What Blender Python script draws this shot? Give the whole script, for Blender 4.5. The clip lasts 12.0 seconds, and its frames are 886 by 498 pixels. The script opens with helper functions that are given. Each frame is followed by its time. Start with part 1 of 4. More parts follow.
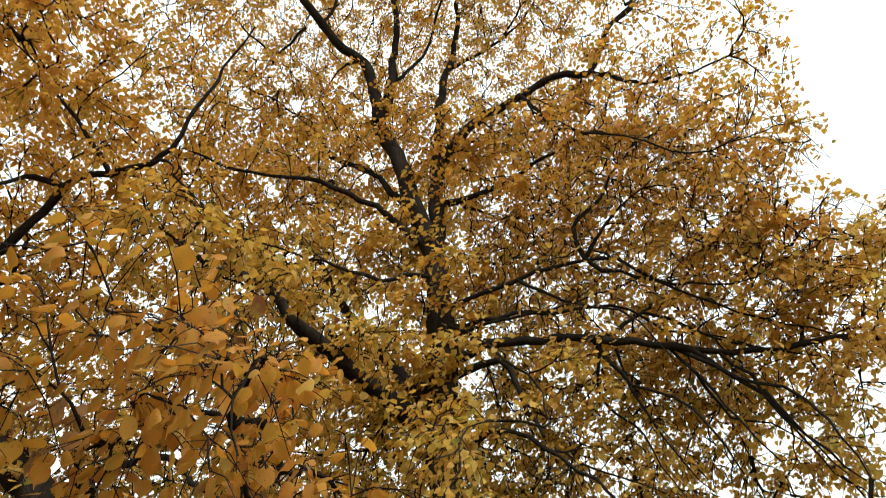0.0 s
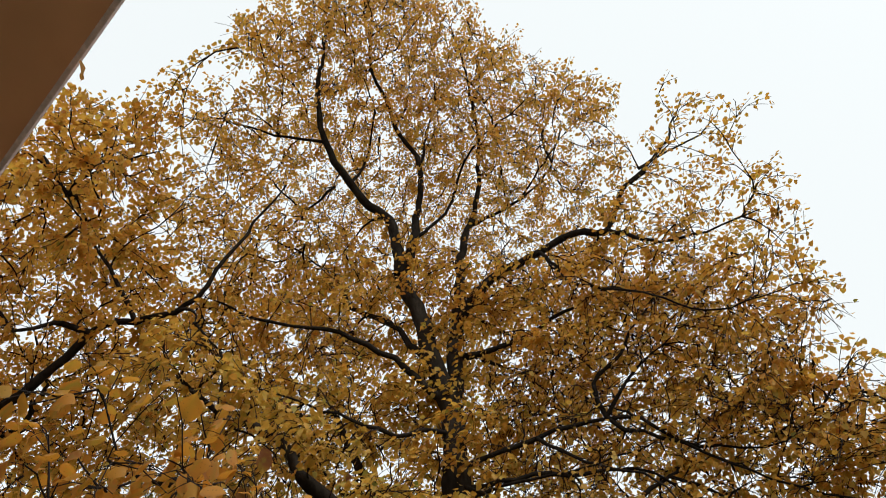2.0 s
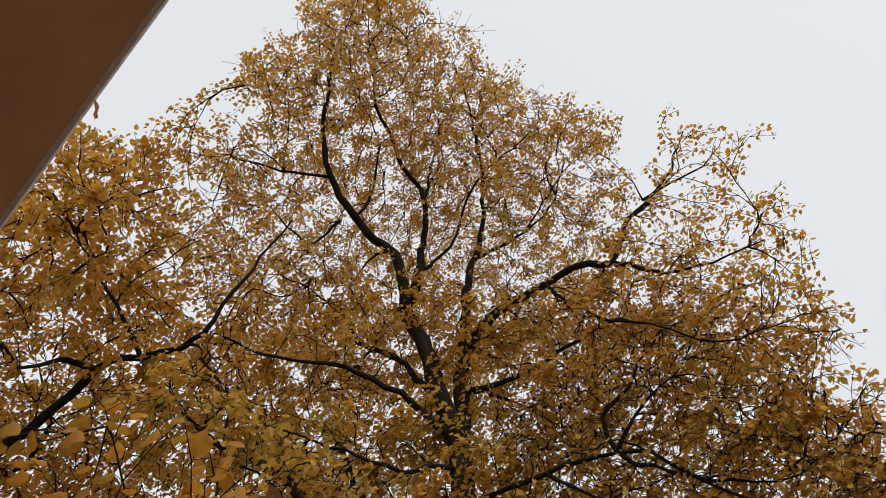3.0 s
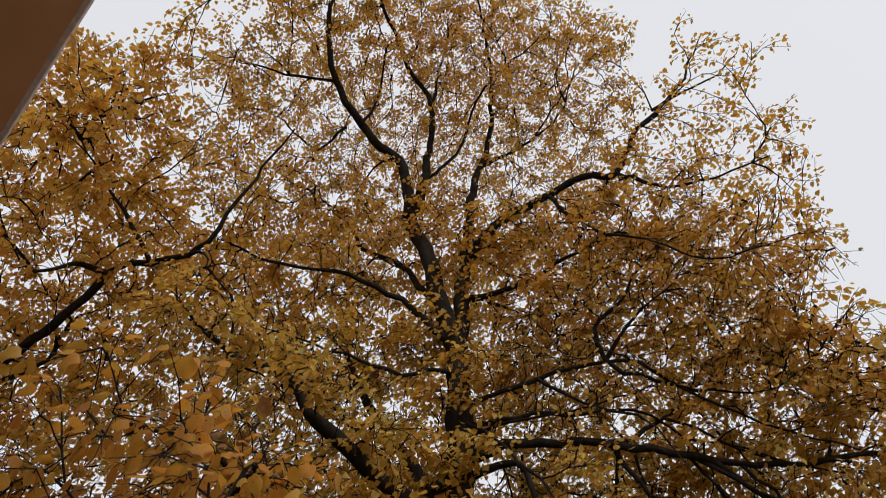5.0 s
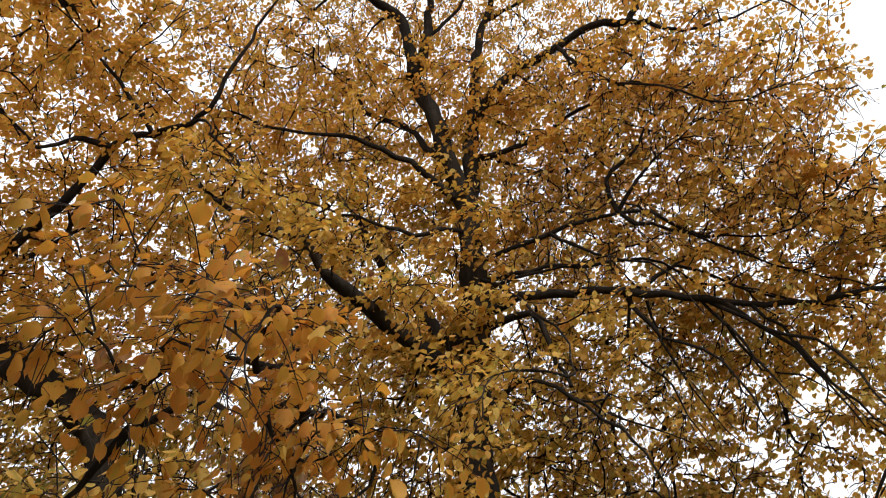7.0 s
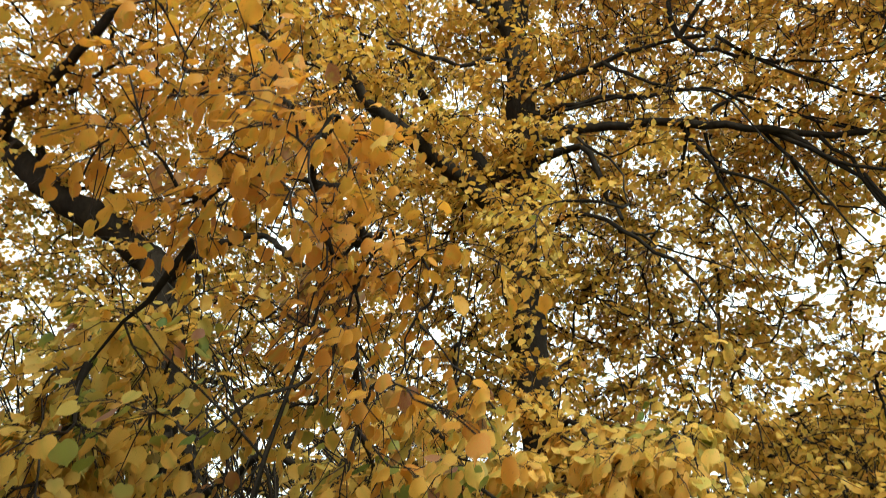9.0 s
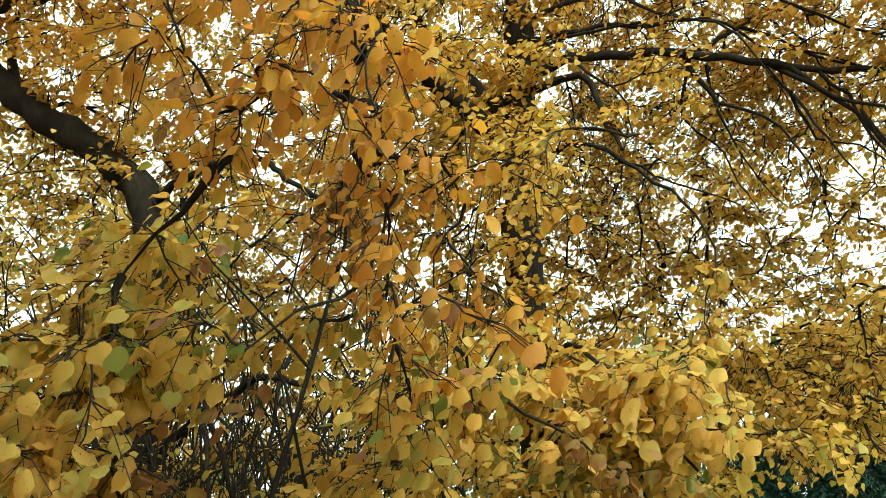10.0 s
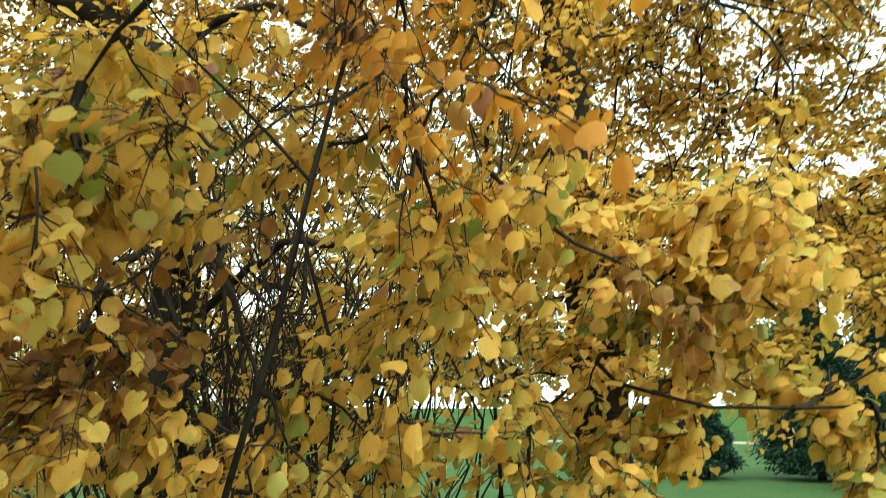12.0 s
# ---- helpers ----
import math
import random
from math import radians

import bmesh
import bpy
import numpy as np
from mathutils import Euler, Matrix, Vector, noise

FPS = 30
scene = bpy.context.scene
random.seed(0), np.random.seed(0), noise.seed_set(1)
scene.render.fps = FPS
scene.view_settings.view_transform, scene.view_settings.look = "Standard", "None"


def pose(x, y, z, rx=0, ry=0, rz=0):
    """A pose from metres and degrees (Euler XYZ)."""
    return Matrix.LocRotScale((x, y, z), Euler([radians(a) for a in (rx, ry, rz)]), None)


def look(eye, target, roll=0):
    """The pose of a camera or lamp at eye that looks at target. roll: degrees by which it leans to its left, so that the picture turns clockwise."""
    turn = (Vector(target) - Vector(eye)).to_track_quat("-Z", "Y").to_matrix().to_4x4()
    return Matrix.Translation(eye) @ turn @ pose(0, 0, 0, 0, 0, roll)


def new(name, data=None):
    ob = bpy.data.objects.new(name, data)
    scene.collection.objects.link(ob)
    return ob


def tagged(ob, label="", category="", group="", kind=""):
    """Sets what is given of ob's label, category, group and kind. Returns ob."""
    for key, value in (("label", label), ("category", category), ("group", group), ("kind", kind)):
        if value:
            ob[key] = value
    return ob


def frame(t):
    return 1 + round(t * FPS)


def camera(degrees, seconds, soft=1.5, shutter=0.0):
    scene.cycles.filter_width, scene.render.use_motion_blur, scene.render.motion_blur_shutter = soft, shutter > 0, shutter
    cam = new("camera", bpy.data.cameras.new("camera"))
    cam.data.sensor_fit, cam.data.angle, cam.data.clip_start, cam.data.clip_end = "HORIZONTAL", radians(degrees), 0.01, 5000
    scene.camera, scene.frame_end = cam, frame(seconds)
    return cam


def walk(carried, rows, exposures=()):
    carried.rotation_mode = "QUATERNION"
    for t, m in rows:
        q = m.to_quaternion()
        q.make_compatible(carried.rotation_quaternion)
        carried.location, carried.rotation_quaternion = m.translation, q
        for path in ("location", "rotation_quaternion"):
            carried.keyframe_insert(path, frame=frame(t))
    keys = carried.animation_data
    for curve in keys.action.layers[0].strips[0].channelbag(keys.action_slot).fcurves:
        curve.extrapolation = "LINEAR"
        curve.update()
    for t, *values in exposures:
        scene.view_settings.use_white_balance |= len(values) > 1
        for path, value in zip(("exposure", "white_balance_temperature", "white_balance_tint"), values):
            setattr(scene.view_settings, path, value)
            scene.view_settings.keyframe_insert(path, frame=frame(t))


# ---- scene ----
cam = camera(66.5, 12.0, soft=0.65, shutter=0.35)
PATH = [
    (0.0, pose(-0.070, 0.050, 1.628, 135.54, 2.66, 0.00)),
    (0.5, pose(-0.051, 0.042, 1.629, 139.54, 2.02, 0.51)),
    (1.0, pose(-0.027, 0.020, 1.644, 143.32, 1.25, 0.75)),
    (1.5, pose(-0.030, 0.028, 1.628, 145.84, 1.12, 0.92)),
    (2.0, pose(-0.037, 0.032, 1.611, 148.42, 0.57, 0.45)),
    (2.5, pose(-0.053, 0.036, 1.608, 150.77, 0.74, 0.95)),
    (2.7, pose(-0.060, 0.038, 1.607, 151.48, 0.72, 1.01)),
    (4.5, pose(0.068, -0.083, 1.615, 145.36, -1.03, 1.18)),
    (5.0, pose(0.067, -0.088, 1.605, 142.71, -1.03, 0.99)),
    (5.5, pose(0.046, -0.069, 1.590, 140.02, -1.11, 0.93)),
    (6.0, pose(0.034, -0.052, 1.570, 137.93, -1.04, 0.86)),
    (6.5, pose(0.034, -0.026, 1.568, 134.89, -0.79, 1.42)),
    (7.0, pose(0.044, 0.011, 1.575, 131.84, 0.21, 3.26)),
    (7.2, pose(0.047, 0.019, 1.581, 130.87, 0.18, 3.72)),
    (8.8, pose(0.006, 0.132, 1.567, 120.60, -1.82, 6.66)),
    (9.0, pose(-0.049, 0.135, 1.551, 119.01, -1.39, 5.63)),
    (9.5, pose(-0.174, 0.139, 1.529, 115.15, -1.08, 3.46)),
    (10.0, pose(-0.248, 0.137, 1.506, 113.46, -1.16, 2.52)),
    (10.5, pose(-0.271, 0.153, 1.499, 112.29, -1.27, 2.18)),
    (11.0, pose(-0.280, 0.219, 1.473, 109.98, -1.43, 3.06)),
    (11.5, pose(-0.282, 0.375, 1.476, 107.99, -1.23, 3.77)),
    (12.0, pose(-0.249, 0.525, 1.427, 104.20, -0.30, 6.31)),
]
EXPOSURES = [(0.0, 0.82, 6500, 0), (1.0, 0.58, 6500, 1), (2.0, 0.25, 6500, 6), (2.7, 0.05, 6500, 10), (4.3, -0.13, 6500, 13), (5.5, 0.08, 6500, 12),
             (6.5, 0.4, 6500, 12), (7.2, 0.79, 6500, 11), (8.8, 1.25, 6450, -6), (10.0, 1.55, 6350, -19), (12.0, 1.77, 6350, -22)]
walk(cam, PATH, EXPOSURES)

# ---------------------------------------------------------------- sky and sun
SUN_HEIGHT, SUN_TURN = radians(38), radians(150)
world = bpy.data.worlds.new("overcast_sky")
world.use_nodes = True
scene.world = world
wn = world.node_tree
wn.nodes.clear()
sky = wn.nodes.new("ShaderNodeTexSky")
sky.sky_type, sky.sun_disc = "NISHITA", False
sky.sun_elevation, sky.sun_rotation = SUN_HEIGHT, SUN_TURN
sky.air_density, sky.dust_density, sky.ozone_density = 1.0, 6.0, 1.0
grey = wn.nodes.new("ShaderNodeHueSaturation")          # cloud cover: the sky's own light, nearly colourless
grey.inputs["Saturation"].default_value = 0.10
mix = wn.nodes.new("ShaderNodeMixRGB")
mix.inputs["Fac"].default_value = 0.72
mix.inputs["Color2"].default_value = (8.6, 8.9, 9.2, 1)  # even cloud
back = wn.nodes.new("ShaderNodeBackground")
back.inputs["Strength"].default_value = 0.115
wout = wn.nodes.new("ShaderNodeOutputWorld")
wn.links.new(sky.outputs["Color"], grey.inputs["Color"])
wn.links.new(grey.outputs["Color"], mix.inputs["Color1"])
wn.links.new(mix.outputs["Color"], back.inputs["Color"])
wn.links.new(back.outputs["Background"], wout.inputs["Surface"])

sun = new("sun", bpy.data.lights.new("sun", "SUN"))
sun.data.energy, sun.data.angle, sun.data.color = 0.9, radians(25), (1.0, 0.97, 0.92)
toward = Vector((math.sin(SUN_TURN) * math.cos(SUN_HEIGHT), math.cos(SUN_TURN) * math.cos(SUN_HEIGHT), math.sin(SUN_HEIGHT)))
sun.matrix_world = look(toward * 60, (0, 0, 0))


# ---------------------------------------------------------------- materials
def material(name):
    m = bpy.data.materials.new(name)
    m.use_nodes = True
    n = m.node_tree
    n.nodes.clear()
    out = n.nodes.new("ShaderNodeOutputMaterial")
    return m, n, out


def node(n, kind, **values):
    x = n.nodes.new("ShaderNode" + kind)
    for key, value in values.items():
        x.inputs[key.replace("_", " ")].default_value = value
    return x


def ramp(n, source, stops, mode="LINEAR"):
    x = n.nodes.new("ShaderNodeValToRGB")
    x.color_ramp.interpolation = mode
    while len(x.color_ramp.elements) < len(stops):
        x.color_ramp.elements.new(0.5)
    for e, (at, c) in zip(x.color_ramp.elements, stops):
        e.position, e.color = at, (*c, 1)
    n.links.new(source, x.inputs["Fac"])
    return x


def noise_node(n, scale, detail=4.0, rough=0.55, coords="Object"):
    c = n.nodes.new("ShaderNodeTexCoord")
    x = node(n, "TexNoise", Scale=scale, Detail=detail, Roughness=rough)
    n.links.new(c.outputs[coords], x.inputs["Vector"])
    return x


def mixed(n, a, b, fac, mode="MIX"):
    x = n.nodes.new("ShaderNodeMixRGB")
    x.blend_type = mode
    for key, v in (("Color1", a), ("Color2", b), ("Fac", fac)):
        if isinstance(v, (int, float)):
            x.inputs[key].default_value = v
        elif isinstance(v, tuple):
            x.inputs[key].default_value = (*v, 1)
        else:
            n.links.new(v, x.inputs[key])
    return x.outputs["Color"]


GOLD = [(0.0, (0.529, 0.197, 0.039)), (0.18, (0.647, 0.281, 0.045)), (0.42, (0.710, 0.343, 0.055)), (0.66, (0.720, 0.376, 0.063)),
        (0.86, (0.615, 0.359, 0.061)), (0.94, (0.423, 0.302, 0.055)), (0.965, (0.201, 0.201, 0.045)), (0.975, (0.349, 0.130, 0.058)), (1.0, (0.253, 0.089, 0.055))]
ORANGE = [(0.0, (0.550, 0.215, 0.034)), (0.25, (0.678, 0.300, 0.042)), (0.55, (0.742, 0.365, 0.048)), (0.80, (0.742, 0.413, 0.058)),
          (0.92, (0.583, 0.365, 0.055)), (0.96, (0.359, 0.158, 0.056)), (1.0, (0.265, 0.108, 0.052))]
LEMON = [(0.0, (0.611, 0.331, 0.079)), (0.2, (0.700, 0.421, 0.097)), (0.5, (0.740, 0.483, 0.119)), (0.70, (0.631, 0.464, 0.122)), (0.80, (0.435, 0.373, 0.104)),
         (0.91, (0.230, 0.270, 0.060)), (0.95, (0.105, 0.165, 0.042)), (0.96, (0.444, 0.223, 0.122)), (1.0, (0.276, 0.123, 0.107))]
AMBER = [(at, (r, g * 1.13, bl * 1.1)) for at, (r, g, bl) in GOLD]      # between golden and lemon
WITHERED = [(0.0, (0.19, 0.085, 0.030)), (0.5, (0.30, 0.135, 0.050)), (0.85, (0.42, 0.21, 0.07)), (1.0, (0.50, 0.31, 0.15))]




def greener(tones, g, bl):
    return [(at, (r, y * g, u * bl)) for at, (r, y, u) in tones]


GOLD, ORANGE, LEMON, AMBER = greener(GOLD, 1.13, 1.4), [(at, (r * 0.94, y * 0.92, u * 1.15)) for at, (r, y, u) in ORANGE], greener(LEMON, 0.97, 0.95), greener(AMBER, 1.10, 1.5)


def leaf_material(name, tones, own_objects=False):
    """Autumn linden leaf: golden blades, some green or browned, thin enough to let light through."""
    m, n, out = material(name)
    if own_objects:
        rnd = n.nodes.new("ShaderNodeObjectInfo").outputs["Random"]
    else:
        rnd = n.nodes.new("ShaderNodeNewGeometry").outputs["Random Per Island"]
    # whole sprays turn together: the single leaf's tone leans to that of its bough
    bough = ramp(n, noise_node(n, 2.2, 2.0, 0.5, "Object" if not own_objects else "Generated").outputs["Fac"], [(0.34, (0, 0, 0)), (0.66, (1, 1, 1))])
    lean = mixed(n, rnd, bough.outputs["Color"], 0.0 if own_objects else 0.34)
    tone = ramp(n, lean, tones)
    blot = noise_node(n, 26.0, 3.0, 0.6)
    speck = noise_node(n, 150.0, 2.0, 0.5)
    worn = ramp(n, blot.outputs["Fac"], [(0.52, (0, 0, 0)), (0.70, (1, 1, 1))])
    c = mixed(n, tone.outputs["Color"], (0.42, 0.40, 0.06), worn.outputs["Color"])
    c2 = mixed(n, tone.outputs["Color"], c, 0.45)
    dots = ramp(n, speck.outputs["Fac"], [(0.66, (0, 0, 0)), (0.74, (1, 1, 1))])
    c3 = mixed(n, c2, (0.30, 0.13, 0.035), dots.outputs["Color"])
    # green lingers along the ribs of some leaves, others brown from the rim
    uv = n.nodes.new("ShaderNodeSeparateXYZ")
    n.links.new(n.nodes.new("ShaderNodeTexCoord").outputs["UV"], uv.inputs["Vector"])
    rib = ramp(n, uv.outputs["Y"], [(0.0, (1, 1, 1)), (0.55, (0, 0, 0))])
    rim = ramp(n, uv.outputs["X"], [(0.72, (0, 0, 0)), (1.0, (1, 1, 1))])
    some = n.nodes.new("ShaderNodeTexWhiteNoise")
    some.noise_dimensions = "1D"
    n.links.new(rnd, some.inputs["W"])
    fresh = ramp(n, some.outputs["Value"], [(0.62, (0, 0, 0)), (0.95, (0.45, 0.45, 0.45))])
    dry = ramp(n, some.outputs["Value"], [(0.05, (0.65, 0.65, 0.65)), (0.34, (0, 0, 0))])
    c3 = mixed(n, c3, (0.30, 0.34, 0.07), mixed(n, rib.outputs["Color"], fresh.outputs["Color"], 1.0, "MULTIPLY"))
    c4 = mixed(n, c3, (0.42, 0.19, 0.06), mixed(n, rim.outputs["Color"], dry.outputs["Color"], 1.0, "MULTIPLY"))
    face = node(n, "BsdfPrincipled", Roughness=0.5)
    face.inputs["Specular IOR Level"].default_value = 0.26
    n.links.new(c4, face.inputs["Base Color"])
    bump = node(n, "Bump", Strength=0.35, Distance=0.004)
    n.links.new(blot.outputs["Fac"], bump.inputs["Height"])
    n.links.new(bump.outputs["Normal"], face.inputs["Normal"])
    glow = mixed(n, c4, (1.0, 0.90, 0.66), 1.0, "MULTIPLY")
    through_blade = node(n, "BsdfTranslucent")
    n.links.new(glow, through_blade.inputs["Color"])
    both = node(n, "MixShader", Fac=0.53)
    n.links.new(face.outputs["BSDF"], both.inputs[1])
    n.links.new(through_blade.outputs["BSDF"], both.inputs[2])
    n.links.new(both.outputs["Shader"], out.inputs["Surface"])
    return m


def plain_material(name, stops, scale, rough=0.8, bump_size=0.0, fine=None, stretch=None, metal=0.0):
    m, n, out = material(name)
    a = noise_node(n, scale, 6.0, 0.62)
    b = noise_node(n, fine or scale * 9, 4.0, 0.6)
    if stretch:
        for x in (a, b):
            s = n.nodes.new("ShaderNodeMapping")
            s.inputs["Scale"].default_value = stretch
            n.links.new(x.inputs["Vector"].links[0].from_socket, s.inputs["Vector"])
            n.links.new(s.outputs["Vector"], x.inputs["Vector"])
    base = ramp(n, a.outputs["Fac"], stops)
    grain = ramp(n, b.outputs["Fac"], [(0.3, (0.72, 0.72, 0.72)), (0.7, (1.12, 1.12, 1.12))])
    c = mixed(n, base.outputs["Color"], grain.outputs["Color"], 1.0, "MULTIPLY")
    p = node(n, "BsdfPrincipled", Roughness=rough, Metallic=metal)
    p.inputs["Specular IOR Level"].default_value = 0.5 if rough < 0.7 else 0.15 if rough < 0.9 else 0.05
    n.links.new(c, p.inputs["Base Color"])
    if bump_size:
        k = node(n, "Bump", Strength=0.8, Distance=bump_size)
        n.links.new(b.outputs["Fac"], k.inputs["Height"])
        n.links.new(k.outputs["Normal"], p.inputs["Normal"])
    n.links.new(p.outputs["BSDF"], out.inputs["Surface"])
    return m


LEAF = leaf_material("golden_leaf", GOLD)
LEAF_LOW = leaf_material("lemon_and_green_leaf", LEMON)
LEAF_MID = leaf_material("amber_leaf", AMBER)
LEAF_ORANGE = leaf_material("orange_leaf", ORANGE)
LEAF_DEAD = leaf_material("withered_leaf", WITHERED)
LEAF_OWN = leaf_material("single_leaf", GOLD, True)
LEAF_OWN_LOW = leaf_material("single_lemon_leaf", LEMON, True)
LEAF_OWN_ORANGE = leaf_material("single_orange_leaf", ORANGE, True)
BARK = plain_material("linden_bark", [(0.3, (0.014, 0.011, 0.009)), (0.55, (0.026, 0.020, 0.015)), (0.75, (0.045, 0.036, 0.027))], 7, 0.9, 0.012,
                      fine=34, stretch=(1, 1, 0.35))
TWIG = plain_material("twig_bark", [(0.3, (0.019, 0.014, 0.012)), (0.7, (0.044, 0.031, 0.025))], 12, 0.75)
SOFFIT = plain_material("brown_soffit_paint", [(0.3, (0.74, 0.36, 0.20)), (0.7, (0.80, 0.40, 0.225))], 1.2, 0.75, fine=0.9)
FASCIA = plain_material("pale_fascia_paint", [(0.3, (0.72, 0.52, 0.50)), (0.7, (0.80, 0.60, 0.57))], 3, 0.5, 0.0008, fine=50)
RENDER_WALL = plain_material("house_render", [(0.3, (0.52, 0.44, 0.32)), (0.7, (0.60, 0.52, 0.39))], 1.5, 0.9, 0.004, fine=90)
ROOF_TILE = plain_material("roof_tile", [(0.3, (0.16, 0.07, 0.045)), (0.7, (0.24, 0.11, 0.07))], 3, 0.8, 0.003)
GRASS = plain_material("lawn", [(0.3, (0.042, 0.074, 0.026)), (0.6, (0.054, 0.090, 0.031)), (0.8, (0.074, 0.104, 0.037))], 0.6, 0.9, 0.03, fine=40)
GRAVEL = plain_material("pale_path", [(0.3, (0.30, 0.29, 0.27)), (0.7, (0.40, 0.38, 0.35))], 2, 0.9, 0.004, fine=80)
CONIFER = plain_material("conifer_needles", [(0.3, (0.014, 0.032, 0.021)), (0.6, (0.021, 0.047, 0.029)), (0.8, (0.029, 0.060, 0.036))], 3, 0.7, fine=30)
# for the unseen slab by the house, kept pale to light the soffit from below
BOUNCE_CONCRETE = plain_material("pale_bounce_concrete", [(0.3, (0.56, 0.53, 0.48)), (0.7, (0.66, 0.63, 0.58))], 1.5, 0.85, 0.002, fine=60)
CAR_PAINT = plain_material("white_car_paint", [(0.3, (0.74, 0.74, 0.75)), (0.7, (0.80, 0.80, 0.80))], 1, 0.25)
CAR_GLASS = plain_material("dark_car_glass", [(0.3, (0.02, 0.022, 0.025)), (0.7, (0.03, 0.032, 0.035))], 1, 0.08)
RUBBER = plain_material("tyre_rubber", [(0.3, (0.02, 0.02, 0.02)), (0.7, (0.03, 0.03, 0.03))], 8, 0.8)
FAR_LEAF = plain_material("distant_foliage", [(0.3, (0.05, 0.075, 0.03)), (0.55, (0.12, 0.12, 0.04)), (0.75, (0.22, 0.17, 0.05))], 0.8, 0.8, fine=8)


# ---------------------------------------------------------------- mesh tools
def mesh_from(name, verts, faces, mat, uvs=None, smooth=True):
    """A mesh from a vertex array and an array of faces that all have the same number of corners."""
    verts, faces = np.asarray(verts, np.float32), np.asarray(faces, np.int32)
    me = bpy.data.meshes.new(name)
    me.vertices.add(len(verts))
    me.vertices.foreach_set("co", verts.ravel())
    k = faces.shape[1]
    me.loops.add(faces.size)
    me.loops.foreach_set("vertex_index", faces.ravel())
    me.polygons.add(len(faces))
    me.polygons.foreach_set("loop_start", np.arange(0, faces.size, k, dtype=np.int32))
    me.polygons.foreach_set("use_smooth", np.full(len(faces), smooth))
    if uvs is not None:
        layer = me.uv_layers.new(name="UVMap")
        layer.data.foreach_set("uv", np.asarray(uvs, np.float32)[faces.ravel()].ravel())
    me.update(calc_edges=True)
    me.materials.append(mat)
    return me


def part(name, data, parent, label="", kind=""):
    ob = new(name, data)
    ob.parent = parent
    ob.matrix_parent_inverse = parent.matrix_world.inverted()
    return tagged(ob, label, kind=kind)


def bm_mesh(name, bm, mat):
    me = bpy.data.meshes.new(name)
    bm.normal_update()
    bm.to_mesh(me)
    bm.free()
    me.materials.append(mat)
    return me


def box(bm, lo, hi, turn=None, bevel=0.0):
    size = [b - a for a, b in zip(lo, hi)]
    mid = [(a + b) / 2 for a, b in zip(lo, hi)]
    m = Matrix.Translation(mid) @ Matrix.Diagonal((*size, 1))
    got = bmesh.ops.create_cube(bm, size=1, matrix=(turn @ m) if turn else m)
    if bevel:
        edges = list({e for v in got["verts"] for e in v.link_edges})
        bmesh.ops.bevel(bm, geom=edges, offset=bevel, segments=2, affect="EDGES", profile=0.6)


def unit(v):
    return v / np.maximum(np.linalg.norm(v, axis=-1, keepdims=True), 1e-9)


def tubes(lines, sides):
    """Tubes round many lines at once: each is (points, radii). Returns vertices and four-cornered faces."""
    V, F, at = [], [], 0
    ring = np.arange(sides) * 2 * np.pi / sides
    for pts, rad in lines:
        pts, rad = np.asarray(pts, float), np.asarray(rad, float)
        k = len(pts)
        d = np.gradient(pts, axis=0)
        d = unit(d)
        ref = np.array([0.31, 0.94, 0.12]) if abs(d[:, 2].mean()) > 0.8 else np.array([0.1, 0.15, 0.98])
        a = unit(np.cross(d, ref))
        b = np.cross(d, a)
        V.append((pts[:, None] + rad[:, None, None] * (np.cos(ring)[None, :, None] * a[:, None] + np.sin(ring)[None, :, None] * b[:, None])).reshape(-1, 3))
        i = np.arange(k - 1)[:, None] * sides + np.arange(sides)[None]
        j = np.arange(k - 1)[:, None] * sides + (np.arange(sides)[None] + 1) % sides
        F.append((np.stack([i, j, j + sides, i + sides], -1).reshape(-1, 4)) + at)
        at += k * sides
    return np.concatenate(V), np.concatenate(F)


def curve_through(points, step, wobble, rng):
    """Even steps along a smooth line through the points, with a little unevenness."""
    p = np.asarray(points, float)
    q = np.vstack([2 * p[0] - p[1], p, 2 * p[-1] - p[-2]])
    out = []
    for i in range(len(p) - 1):
        a, b, c, d = q[i:i + 4]
        n = max(1, int(np.linalg.norm(c - b) / step))
        t = (np.arange(n) / n)[:, None]
        out.append(0.5 * (2 * b + (c - a) * t + (2 * a - 5 * b + 4 * c - d) * t ** 2 + (3 * b - a - 3 * c + d) * t ** 3))
    out = np.vstack(out + [p[-1:]])
    w = rng.normal(0, wobble, out.shape)
    w[0] = w[-1] = 0
    return out + w


# a heart-shaped linden blade, 1 long, stalk at the origin, tip along +x, folded along its middle rib
HEART_NEAR = [(0.05, 0.0), (-0.05, 0.17), (0.01, 0.35), (0.19, 0.48), (0.42, 0.51), (0.64, 0.43), (0.80, 0.24), (0.92, 0.07), (1.06, 0.0)]


